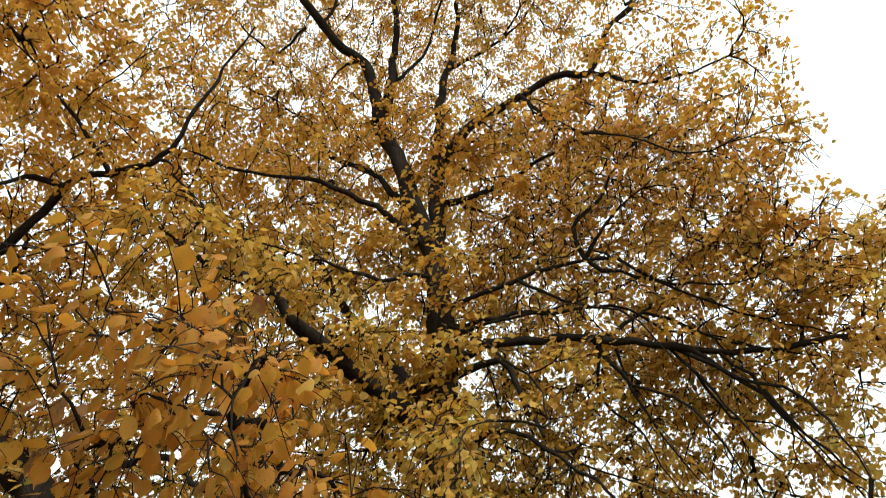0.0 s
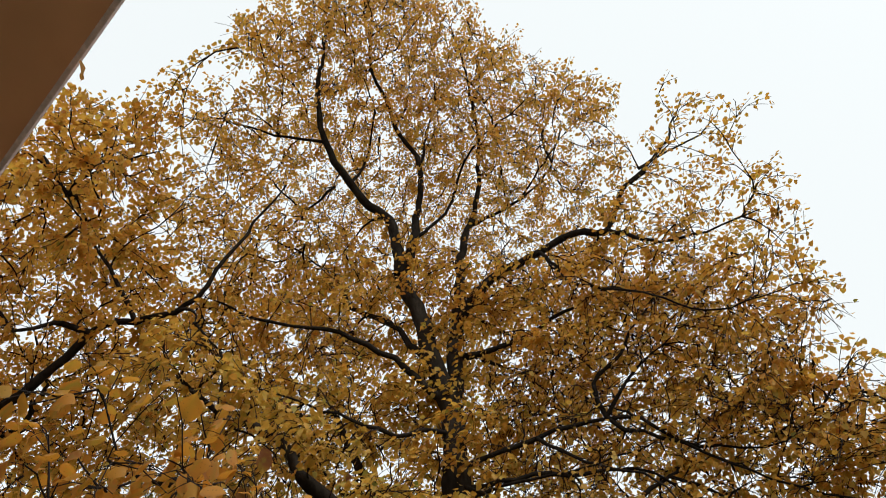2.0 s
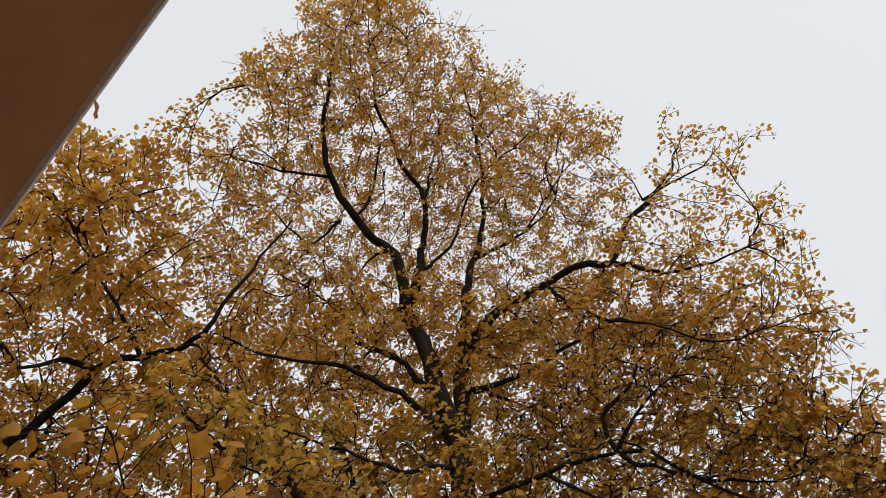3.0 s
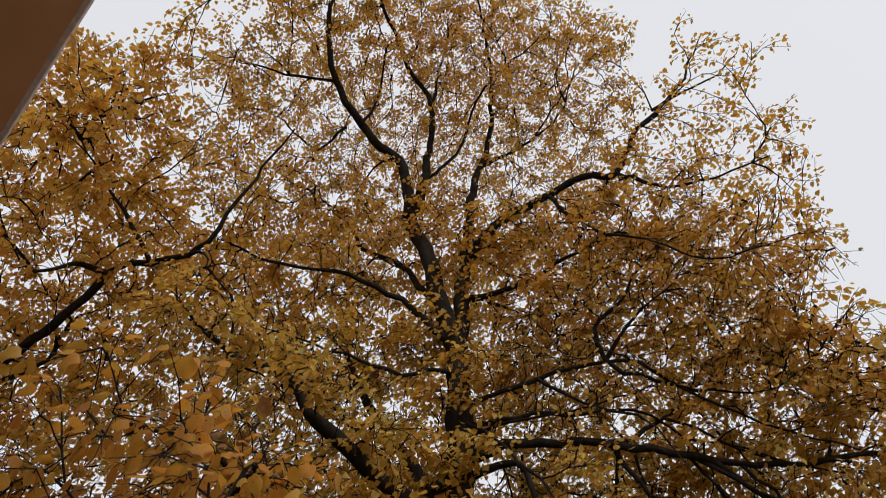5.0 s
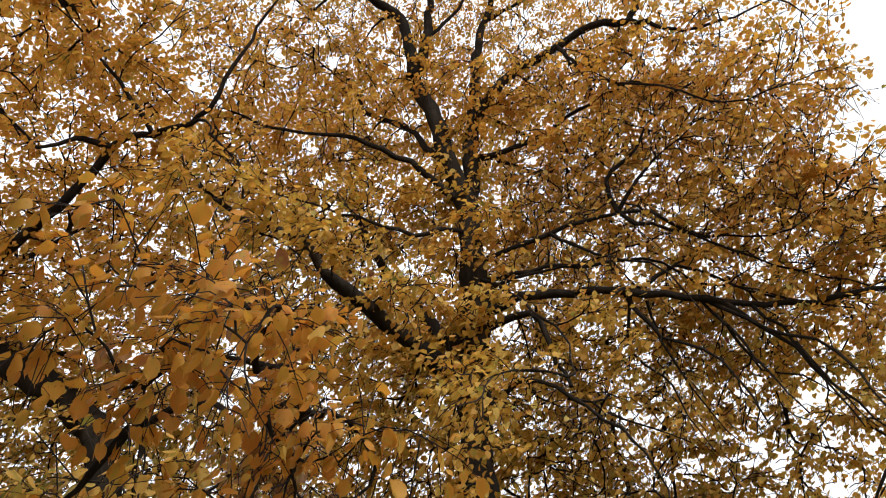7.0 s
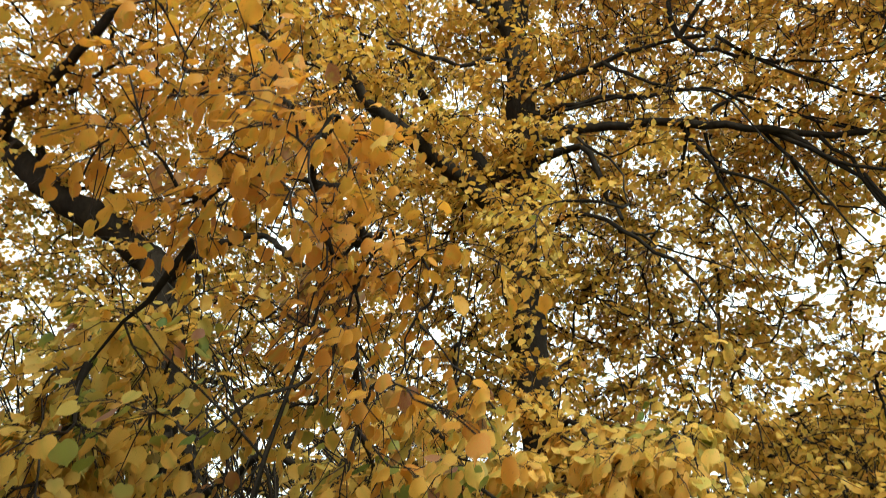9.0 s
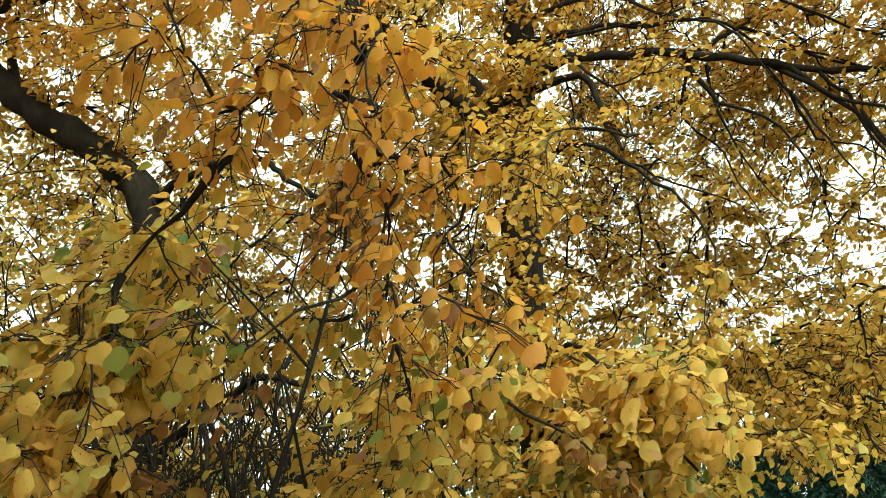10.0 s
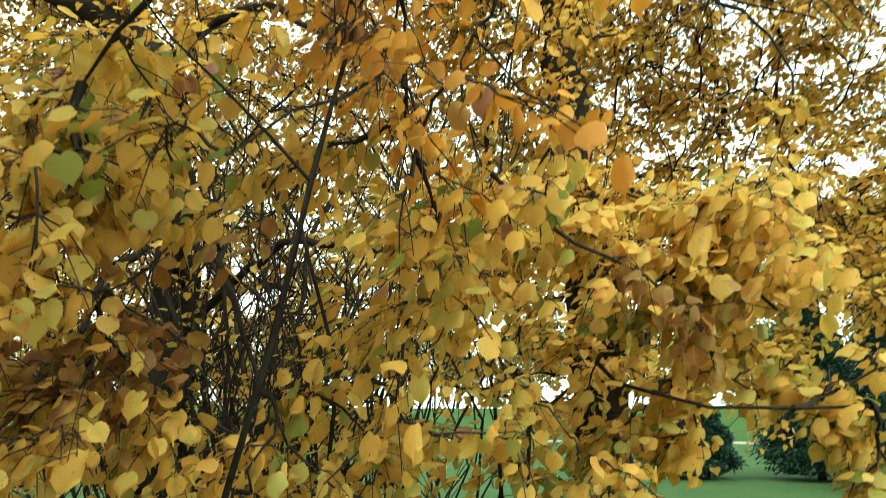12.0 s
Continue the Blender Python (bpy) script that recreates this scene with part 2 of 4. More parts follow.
def blade(half, fold=0.26, bend=0.50):
    """Vertices, triangles and UVs of one blade from the outline of its half."""
    rib = [(x, 0.0) for x in np.linspace(0, 1.02, 4)][1:3]
    up = half[1:-1]
    flat = [half[0]] + rib + [half[-1]] + list(up) + [(x, -y) for x, y in up]
    v = np.array([(x, y, fold * abs(y) - 1.25 * y * y - bend * x * x + 0.035 * math.sin(8 * x + 5 * y) + 0.10 * x * y) for x, y in flat])
    n = len(up)
    tri = []
    for side, base in ((1, 4), (-1, 4 + n)):
        ids = [base + i for i in range(n)]
        mids = [0, 1, 2, 3]
        mx = [0.0, 0.34, 0.68, 1.02]
        chain = []
        # fans: each rim corner joins the nearest point of the rib
        near = [int(np.argmin([abs(up[i][0] - x) for x in mx[:3]])) for i in range(n)]
        near[0] = 0
        prev = 0
        for i in range(n):
            m = near[i]
            if i == 0:
                if m != 0:
                    chain.append((0, mids[m], ids[0]))
            else:
                if m != prev:
                    chain.append((mids[prev], mids[m], ids[i - 1]))
                chain.append((mids[m], ids[i], ids[i - 1]))
            prev = m
        if prev != 2:
            chain.append((mids[prev], 2, ids[-1]))
        chain.append((2, 3, ids[-1]))
        tri += chain if side == 1 else [c[::-1] for c in chain]
    uv = np.array([(x + abs(y) * 0.9, abs(y) * 2 - x * 0.0) for x, y in flat])
    return v, np.array(tri), uv


NEAR_BLADE = blade(HEART_NEAR)
FAR_BLADE = (np.array([(0, 0, 0), (1.02, 0, -0.12), (0.06, 0.40, 0.05), (0.55, 0.43, 0.03), (0.06, -0.40, 0.05), (0.55, -0.43, 0.03)]),
             np.array([(0, 3, 2), (0, 1, 3), (0, 4, 5), (0, 5, 1)]), np.array([(0, 0), (1, 0), (0.4, 0.8), (0.9, 0.8), (0.4, 0.8), (0.9, 0.8)]))


NEEDLES = (np.array([(0, 0, 0), (0.5, 0.16, 0.03), (1, 0, -0.08), (0.5, -0.16, 0.03)]), np.array([(0, 2, 1), (0, 3, 2)]), np.array([(0, 0), (0.5, 1), (1, 0), (0.5, 1)]))


def place_blades(shape, base, tip, normal, size, curl):
    v, f, uv = shape
    y = unit(np.cross(normal, tip))
    z = np.cross(tip, y)
    loc = v[None] * size[:, None, None]
    loc = loc * np.stack([1 + 0.08 * np.sin(curl * 17), 1 + 0.13 * np.sin(curl * 29), curl], -1)[:, None]
    P = base[:, None] + loc[..., :1] * tip[:, None] + loc[..., 1:2] * y[:, None] + loc[..., 2:] * z[:, None]
    F = f[None] + (np.arange(len(base)) * len(v))[:, None, None]
    return P.reshape(-1, 3), F.reshape(-1, 3), np.tile(uv, (len(base), 1))


WIND = np.array([-0.55, 0.10, -0.05])       # the breeze that turns the leaves


def in_lobes(lobes, count, rng):
    """count points inside round lobes (x, y, z, radius), by their size seen from the side."""
    lobes = np.asarray(lobes)
    w = lobes[:, 3] ** 2
    k = rng.choice(len(lobes), count, p=w / w.sum())
    d = unit(rng.normal(size=(count, 3)))
    r = rng.random(count) ** 0.42 * 1.18
    return lobes[k, :3] + d * (r * lobes[k, 3])[:, None]


OPEN_SIDE = np.array([0.0, 0.2, 1.6])      # the clearing by the house: sprays spread evenly to share its light
taken = [np.zeros((0, 3))]


def evenly(lobes, count, rng, gap, front):
    """Up to count points inside the lobes that keep about gap metres clear of all other sprays, as the clearing sees them."""
    pool = in_lobes(lobes, count * 3, rng)
    way = unit(pool - OPEN_SIDE)
    far = np.linalg.norm(pool - OPEN_SIDE, axis=1)
    room = np.full(len(pool), 9.0)
    for old in taken:
        for k in range(0, len(old), 400):
            room = np.minimum(room, np.linalg.norm(way[:, None] - old[None, k:k + 400], axis=2).min(1))
    luck = rng.uniform(0.65, 1.0, len(pool))
    got = []
    while len(got) < count:
        score = room * far * luck
        i = int(np.argmax(score))
        if score[i] < gap:
            break
        got.append(i)
        room = np.minimum(room, np.linalg.norm(way - way[i], axis=1))
    taken.append(way[got])
    reach = np.where(rng.random(len(got)) < front, rng.uniform(0.79, 0.97, len(got)), 1.0)     # some hang before the limbs
    return OPEN_SIDE + (pool[got] - OPEN_SIDE) * reach[:, None]


def grow(skeleton, tips, rng, sag=0.10, stout=1.0):
    """Branches from the limbs to every tip: each starts at the best node so far and bends on its way. Returns the lines with radii."""
    pos = np.vstack([s[0] for s in skeleton])
    way = np.vstack([unit(np.gradient(s[0], axis=0)) for s in skeleton])
    pos, way = pos.astype(np.float32), way.astype(np.float32)
    near = np.array([np.min(((pos - t.astype(np.float32)) ** 2).sum(1)) for t in tips])
    lines, parent_line = [], []
    room = len(pos) + 40 * len(tips)
    P, W = np.zeros((room, 3), np.float32), np.zeros((room, 3), np.float32)
    L, O = np.zeros(room, np.float32), np.full(room, -1)
    used = len(pos)
    P[:used], W[:used] = pos, way
    for t in tips[np.argsort(near)]:
        off = t.astype(np.float32) - P[:used]
        d = np.sqrt((off * off).sum(1)) + 1e-6
        forward = (W[:used] * off).sum(1) / d
        i = int(np.argmin(d * (1.25 - 0.45 * forward) + 0.12 * L[:used]))
        n = min(38, max(3, int(d[i] / 0.13) + 1))
        s = np.linspace(0, 1, n + 1)[:, None]
        a, b = P[i].astype(float), t
        c1 = a + (W[i] * 0.55 + unit(t - a) * 0.45) * d[i] * 0.42
        c2 = b - (unit(b - a) + np.array([0, 0, -0.25 - sag]) + rng.normal(0, 0.14, 3)) * d[i] * 0.33 + np.array([0, 0, sag * d[i]])
        p = (1 - s) ** 3 * a + 3 * (1 - s) ** 2 * s * c1 + 3 * (1 - s) * s ** 2 * c2 + s ** 3 * b
        p[1:-1] += rng.normal(0, 0.007, (n - 1, 3))
        lines.append(p)
        parent_line.append((O[i], i))
        P[used:used + n], W[used:used + n] = p[1:], unit(np.gradient(p, axis=0))[1:]
        L[used:used + n], O[used:used + n] = L[i] + d[i] * s[1:, 0], len(lines) - 1
        used += n
    load = np.ones(len(lines))
    for k in range(len(lines) - 1, -1, -1):
        if parent_line[k][0] >= 0:
            load[parent_line[k][0]] += load[k]
    return [(p, stout * np.linspace(0.0023 * load[k] ** 0.50 + 0.0006, 0.0017 + 0.0004 * load[k] ** 0.3, len(p))) for k, p in enumerate(lines)]


def leafy(lines, rng, shoots, per_shoot, size, length=(0.10, 0.26), bare=0.0, stalks=False, stout=1.0):
    """Side shoots and leaves along the outer part of every line. Returns shoot lines and leaf arrays (base, tip, normal, size)."""
    extra, B, T, N, S = [], [], [], [], []
    up = np.array([0, 0, 1.0])

    def leaves(p, count, first):
        u = first + (1 - first) * (np.arange(count) + rng.random(count)) / count
        x = u * (len(p) - 1)
        i = np.minimum(x.astype(int), len(p) - 2)
        at = p[i] + (p[i + 1] - p[i]) * (x - i)[:, None]
        d = unit(p[i + 1] - p[i])
        side = unit(np.cross(d, up) + 1e-4) * np.where(np.arange(count) % 2, 1, -1)[:, None]
        stalk = unit(d * 0.5 + side * 0.8 + rng.normal(0, 0.35, (count, 3)) + WIND * 0.5)
        reach = rng.uniform(0.02, 0.05, count)[:, None]
        tip = unit(stalk * 0.7 + up * (-0.32 if stalks else -0.4) + WIND * 0.9 + rng.normal(0, 0.28 if stalks else 0.4, (count, 3)))
        n = unit(up * (1.2 if stalks else 1.1) + np.array([0, -0.55 if stalks else -0.34, 0]) + rng.normal(0, 0.30 if stalks else 0.42, (count, 3)))
        B.append(at + stalk * reach)
        T.append(tip)
        N.append(n)
        S.append(size * rng.normal(1.0, 0.2, count).clip(0.5, 1.3))
        for a, b in zip(at, at + stalk * reach) if stalks else ():
            extra.append((np.array([a, (a + b) / 2 + [0, 0, 0.003], b]), np.array([0.0012, 0.001, 0.001])))

    for p, r in lines:
        if rng.random() < bare:
            leaves(p, 1, 0.9)
            continue
        leaves(p, per_shoot + 1, 0.45)
        for _ in range(shoots):
            i = rng.integers(max(1, len(p) // 3), len(p))
            d = unit(p[i] - p[i - 1])
            o = unit(d * 0.7 + unit(rng.normal(size=3)) * (0.85, 0.85, 0.36) + [0, 0, -0.1])
            L = rng.uniform(*length)
            q = np.array([p[i], p[i] + o * L * 0.5 + [0, 0, 0.012], p[i] + o * L - [0, 0, 0.02]])
            extra.append((q, stout * np.array([0.0022, 0.0018, 0.0012])))
            leaves(q, per_shoot, 0.2)
    return extra, np.vstack(B), np.vstack(T), np.vstack(N), np.concatenate(S)


def limb_line(points, r0, r1, rng, step=0.11, wobble=0.008):
    p = curve_through(points, step, wobble, rng)
    s = np.linspace(0, 1, len(p))
    if len(p) > 6 and r0 < 0.1:                              # crooked, as old linden wood is
        knots = rng.normal(0, 0.016, (len(p) // 3 + 2, 3))
        knots[0] = knots[-1] = 0
        p = p + np.stack([np.interp(s, np.linspace(0, 1, len(knots)), knots[:, k]) for k in range(3)], -1)
    r = (r0 + (r1 - r0) * s ** 0.8) * (1 + rng.normal(0, 0.035, len(p)))
    return p, r


def make_tree(base, label, limbs, crowns, rng, sides=10):
    """limbs: (name, points, radius at its foot, radius at its end). crowns: (lobes, twigs, shoots, leaves a shoot, leaf size, sag, near)."""
    tree = new("linden_tree")
    tree.matrix_world = Matrix.Translation(base)
    tagged(tree, label, "tree")
    bpy.context.view_layer.update()
    skeleton = []
    for name, points, r0, r1 in limbs:
        p, r = limb_line(points, r0, r1, rng)
        if name == "trunk":
            r[:3] *= (1.7, 1.35, 1.15)
        skeleton.append((p, r))
        v, f = tubes([(p, r)], sides if r0 > 0.05 else 7)
        n = sides if r0 > 0.05 else 7
        middle = np.repeat(p, n, axis=0)
        rough = np.array([noise.noise(Vector((x[0] * 14, x[1] * 14, x[2] * 5))) for x in v.tolist()])
        v = middle + (v - middle) * (1 + 0.22 * rough[:, None])
        part(name, mesh_from(name, v, f, BARK), tree)
    return tree, skeleton


# ---------------------------------------------------------------- ground and distance
def ground_sheet():
    """Lawn that reaches the horizon, slightly uneven near the trees."""
    xs = np.concatenate([[-3000, -600, -150], np.linspace(-60, 60, 41), [150, 600, 3000]])
    v = [(x, y, 0.05 * noise.noise(Vector((x * 0.15, y * 0.15, 0))) if max(abs(x), abs(y)) < 60 else 0.0) for y in xs for x in xs]
    k = len(xs)
    f = [(j * k + i, j * k + i + 1, (j + 1) * k + i + 1, (j + 1) * k + i) for j in range(k - 1) for i in range(k - 1)]
    return tagged(new("ground", mesh_from("ground", v, f, GRASS)), "mown green lawn round the trees", "lawn", kind="structure")


ground_sheet()

# ---------------------------------------------------------------- the large linden
rng = np.random.default_rng(11)
BIG = (0.12, 4.02, -0.05)
big_limbs = []
big_limbs.append(("trunk", [(0.12, 4.02, -0.05), (0.14, 4.0, 1.2), (0.11, 4.0, 2.36), (0.05, 4.0, 2.9), (0.03, 4.0, 3.51), (0.06, 4.0, 4.6), (0.04, 4.0, 5.65)], 0.148, 0.096))
big_limbs.append(("leader", [(0.04, 4.0, 5.6), (-0.14, 3.95, 6.18), (-0.22, 3.9, 6.7), (-0.39, 3.85, 7.11), (-0.52, 3.75, 7.87), (-0.65, 3.7, 8.29), (-1.06, 3.45, 8.59),
        (-1.38, 3.1, 9.03), (-1.51, 2.6, 9.84), (-1.54, 2.2, 11.3)], 0.098, 0.01))
big_limbs.append(("leader", [(0.04, 4.0, 5.6), (0.12, 4.05, 7.07), (0.25, 4.1, 8.31), (0.36, 4.15, 8.92), (0.47, 3.95, 9.62), (0.42, 3.2, 10.36), (0.15, 2.35, 11.3)], 0.08, 0.008))
big_limbs.append(("leader", [(-0.44, 3.8, 7.23), (-0.34, 3.85, 7.79), (-0.34, 3.85, 8.55), (-0.29, 3.55, 9.32), (-0.57, 3.15, 9.66), (-0.83, 2.6, 10.03), (-1.04, 2.1, 11.2)], 0.062, 0.006))
big_limbs.append(("limb", [(0.09, 4.05, 6.71), (0.49, 3.8, 7.2), (0.95, 3.6, 7.34), (1.29, 3.45, 7.4), (1.57, 3.3, 7.24), (1.88, 3.2, 7.88), (2.37, 3.0, 8.43), (2.9, 2.8, 9.5)], 0.058, 0.006))
big_limbs.append(("limb", [(1.57, 3.3, 7.24), (1.87, 3.1, 6.68), (2.22, 2.9, 6.51), (2.61, 2.7, 6.52)], 0.026, 0.006))
big_limbs.append(("limb", [(0.08, 4.0, 4.43), (0.39, 3.85, 4.54), (0.74, 3.7, 4.45), (1.09, 3.6, 4.33), (1.76, 3.5, 4.15), (2.62, 3.4, 4.14), (3.48, 3.4, 4.21)], 0.04, 0.01))
big_limbs.append(("limb", [(1.51, 3.56, 4.23), (1.62, 3.5, 3.98), (1.69, 3.4, 3.57), (1.8, 3.35, 3.3)], 0.013, 0.004))
big_limbs.append(("limb", [(0.08, 4.0, 4.34), (0.32, 3.9, 4.4), (0.45, 3.8, 4.34), (0.51, 3.75, 4.13), (0.62, 3.62, 3.66)], 0.034, 0.01))
big_limbs.append(("limb", [(0.05, 4.0, 4.97), (0.65, 3.8, 5.09), (1.14, 3.6, 5.09), (1.55, 3.5, 4.79), (1.96, 3.4, 4.35), (2.42, 3.3, 4.09)], 0.023, 0.005))
big_limbs.append(("limb", [(1.14, 3.6, 5.09), (1.08, 3.5, 5.32), (1.31, 3.4, 5.56), (1.66, 3.2, 5.97)], 0.022, 0.006))
big_limbs.append(("limb", [(0.06, 4.0, 4.8), (0.7, 3.8, 4.75), (1.25, 3.7, 4.7), (1.66, 3.6, 4.37), (2.1, 3.5, 4.13)], 0.022, 0.005))
big_limbs.append(("limb", [(0.1, 4.0, 6.22), (0.41, 3.9, 6.17), (0.68, 3.8, 6.26), (0.94, 3.6, 6.25), (1.45, 3.4, 6.43)], 0.034, 0.007))
big_limbs.append(("limb", [(0.04, 4.0, 3.85), (-0.34, 3.8, 4.11), (-0.64, 3.5, 4.21), (-0.91, 3.3, 4.38), (-1.05, 3.2, 4.56), (-1.35, 3.05, 4.6), (-1.63, 2.95, 4.76)], 0.084, 0.012))
big_limbs.append(("limb", [(0.02, 4.0, 4.0), (-0.32, 4.1, 4.59), (-0.55, 4.2, 4.95), (-0.75, 4.2, 5.31), (-1.0, 4.2, 5.84)], 0.074, 0.016))
big_limbs.append(("limb", [(0.02, 4.0, 5.85), (-0.49, 4.1, 6.79), (-0.91, 4.2, 7.25), (-1.25, 4.2, 7.88), (-1.66, 4.2, 8.35)], 0.045, 0.008))
big_limbs.append(("limb", [(0.04, 4.0, 5.6), (-0.63, 3.7, 6.05), (-1.18, 3.5, 6.04), (-1.55, 3.4, 6.07), (-1.87, 3.3, 6.14)], 0.036, 0.008))
big_limbs.append(("limb", [(1.09, 3.6, 4.33), (1.47, 3.7, 4.6), (1.76, 3.65, 4.41), (2.04, 3.5, 4.15), (2.36, 3.4, 4.0)], 0.018, 0.005))
big_limbs.append(("limb", [(1.06, 3.62, 4.34), (1.24, 3.6, 3.99), (1.4, 3.5, 3.83), (1.52, 3.4, 3.54), (1.55, 3.3, 3.22)], 0.017, 0.004))
big_limbs.append(("limb", [(1.52, 3.54, 4.22), (1.86, 3.4, 3.83), (1.98, 3.3, 3.7), (2.05, 3.2, 3.43), (2.05, 3.1, 3.07)], 0.018, 0.004))
big_limbs.append(("limb", [(1.78, 3.5, 4.15), (1.96, 3.5, 3.81), (2.06, 3.5, 3.56), (2.08, 3.4, 3.24)], 0.014, 0.004))
big_limbs.append(("limb", [(0.65, 3.8, 5.09), (0.99, 3.6, 4.67), (1.25, 3.4, 4.36), (1.36, 3.2, 3.86)], 0.016, 0.004))
big_limbs.append(("limb", [(0.06, 4.0, 4.85), (0.35, 3.7, 4.46), (0.52, 3.4, 4.01), (0.58, 3.2, 3.5)], 0.018, 0.004))
big_limbs.append(("limb", [(0.04, 4.0, 5.3), (-0.38, 3.7, 5.05), (-0.78, 3.5, 5.04), (-1.08, 3.3, 5.01), (-1.34, 3.2, 5.03)], 0.024, 0.005))
big_limbs.append(("limb", [(-1.38, 3.1, 9.03), (-1.89, 3.0, 8.99), (-2.24, 2.8, 8.94), (-2.56, 2.6, 8.61)], 0.022, 0.004))
big_limbs.append(("limb", [(-0.35, 3.85, 8.03), (0.08, 3.8, 8.72), (0.3, 3.4, 9.3), (0.81, 3.0, 9.58), (1.27, 2.7, 9.97)], 0.024, 0.005))
big_limbs.append(("limb", [(-1.06, 3.45, 8.59), (-0.88, 3.3, 9.3), (-0.85, 2.9, 9.82), (-1.2, 2.4, 10.39)], 0.02, 0.004))
big_limbs.append(("limb", [(0.34, 4.14, 8.83), (1.01, 3.9, 9.17), (1.4, 3.6, 9.5), (1.55, 3.3, 9.9)], 0.024, 0.006))
big_limbs.append(("limb", [(0.95, 3.6, 7.34), (1.16, 3.3, 6.3), (1.44, 3.0, 5.85), (1.76, 2.8, 5.28), (2.23, 2.6, 5.24)], 0.022, 0.004))
big_limbs.append(("limb", [(0.06, 4.0, 4.7), (0.58, 3.8, 4.74), (1.02, 3.6, 4.69), (1.35, 3.4, 4.68)], 0.016, 0.005))
big_limbs.append(("limb", [(0.04, 4.0, 3.7), (0.33, 3.8, 3.8), (0.59, 3.6, 3.57), (0.83, 3.5, 3.34), (0.99, 3.4, 2.93)], 0.022, 0.005))
big_limbs.append(("limb", [(0.1, 4.0, 2.3), (0.2, 3.5, 2.45), (0.33, 2.95, 2.15), (0.52, 2.62, 1.75)], 0.018, 0.005))
big_limbs.append(("limb", [(0.11, 4.0, 2.1), (0.35, 3.6, 2.05), (0.07, 2.9, 1.84), (0.25, 2.8, 1.89), (0.36, 2.7, 1.98), (0.51, 2.6, 2.15)], 0.018, 0.004))
big_limbs.append(("limb", [(0.11, 4.0, 1.75), (0.3, 3.5, 1.75), (0.02, 2.9, 1.65), (0.16, 2.75, 1.52), (0.3, 2.65, 1.48), (0.52, 2.6, 1.46), (0.71, 2.55, 1.47)], 0.017, 0.004))
big_limbs.append(("limb", [(1.62, 3.5, 4.16), (1.75, 3.45, 3.95), (1.91, 3.4, 3.78), (1.96, 3.35, 3.58), (2.04, 3.3, 3.32), (2.09, 3.2, 3.11)], 0.018, 0.004))
big_limbs.append(("limb", [(1.09, 3.6, 4.33), (1.07, 3.8, 4.02), (1.21, 3.7, 3.72), (1.26, 3.6, 3.44), (1.3, 3.5, 3.19)], 0.012, 0.003))
big_limbs.append(("limb", [(1.2, 3.65, 4.3), (1.36, 3.8, 3.83), (1.43, 3.7, 3.49), (1.5, 3.6, 3.27)], 0.011, 0.003))
big_limbs.append(("limb", [(0.59, 3.6, 3.57), (0.75, 3.7, 3.6), (0.88, 3.6, 3.44), (1.0, 3.5, 3.34), (1.16, 3.4, 3.18)], 0.011, 0.003))
big_limbs.append(("limb", [(1.6, 3.5, 3.98), (1.81, 3.7, 3.79), (1.97, 3.6, 3.67), (2.09, 3.5, 3.46)], 0.012, 0.003))
big_limbs.append(("limb", [(1.91, 3.4, 3.78), (1.95, 3.3, 3.45), (2.02, 3.2, 3.14)], 0.01, 0.003))
big_limbs.append(("limb", [(1.14, 3.6, 5.09), (1.22, 3.5, 5.19), (1.41, 3.4, 5.39), (1.63, 3.3, 5.53)], 0.02, 0.005))
big_limbs.append(("limb", [(1.14, 3.6, 5.09), (1.24, 3.6, 4.94), (1.55, 3.5, 4.79), (1.87, 3.4, 4.64), (2.12, 3.3, 4.6), (2.35, 3.2, 4.71)], 0.018, 0.004))
big_limbs.append(("limb", [(2.1, 3.1, 8.2), (2.4, 3.1, 8.45), (2.63, 3.05, 8.64), (2.91, 2.95, 8.76), (3.3, 2.85, 9.3)], 0.018, 0.004))
big_limbs.append(("limb", [(1.4, 3.6, 9.5), (1.3, 3.4, 9.94), (1.44, 3.3, 10.3), (1.61, 3.2, 10.82), (2.0, 3.1, 11.5)], 0.016, 0.004))
big_limbs.append(("limb", [(1.01, 3.9, 9.17), (1.31, 3.4, 9.28), (1.55, 3.3, 9.67), (1.89, 3.2, 10.0)], 0.014, 0.004))
big_limbs.append(("limb", [(-1.89, 3.0, 8.99), (-2.2, 2.9, 9.4), (-2.52, 2.8, 9.79), (-2.9, 2.7, 10.32)], 0.012, 0.003))
big_limbs.append(("limb", [(-1.24, 3.5, 8.66), (-1.43, 3.6, 8.51), (-1.59, 3.7, 8.43), (-2.04, 3.6, 8.98), (-2.33, 3.5, 9.1), (-2.71, 3.4, 9.32)], 0.018, 0.004))
big_limbs.append(("limb", [(-0.65, 3.7, 8.29), (-0.81, 3.8, 8.37), (-0.99, 3.9, 8.17), (-1.11, 4.0, 8.03)], 0.018, 0.005))
big_limbs.append(("limb", [(-0.29, 3.55, 9.32), (-0.2, 3.5, 10.27), (-0.11, 3.2, 10.57), (-0.06, 3.0, 11.5)], 0.022, 0.004))
big_limbs.append(("limb", [(0.2, 2.82, 1.88), (0.38, 2.75, 1.91), (0.49, 2.7, 1.94), (0.72, 2.6, 1.82)], 0.007, 0.003))
big_crowns = []
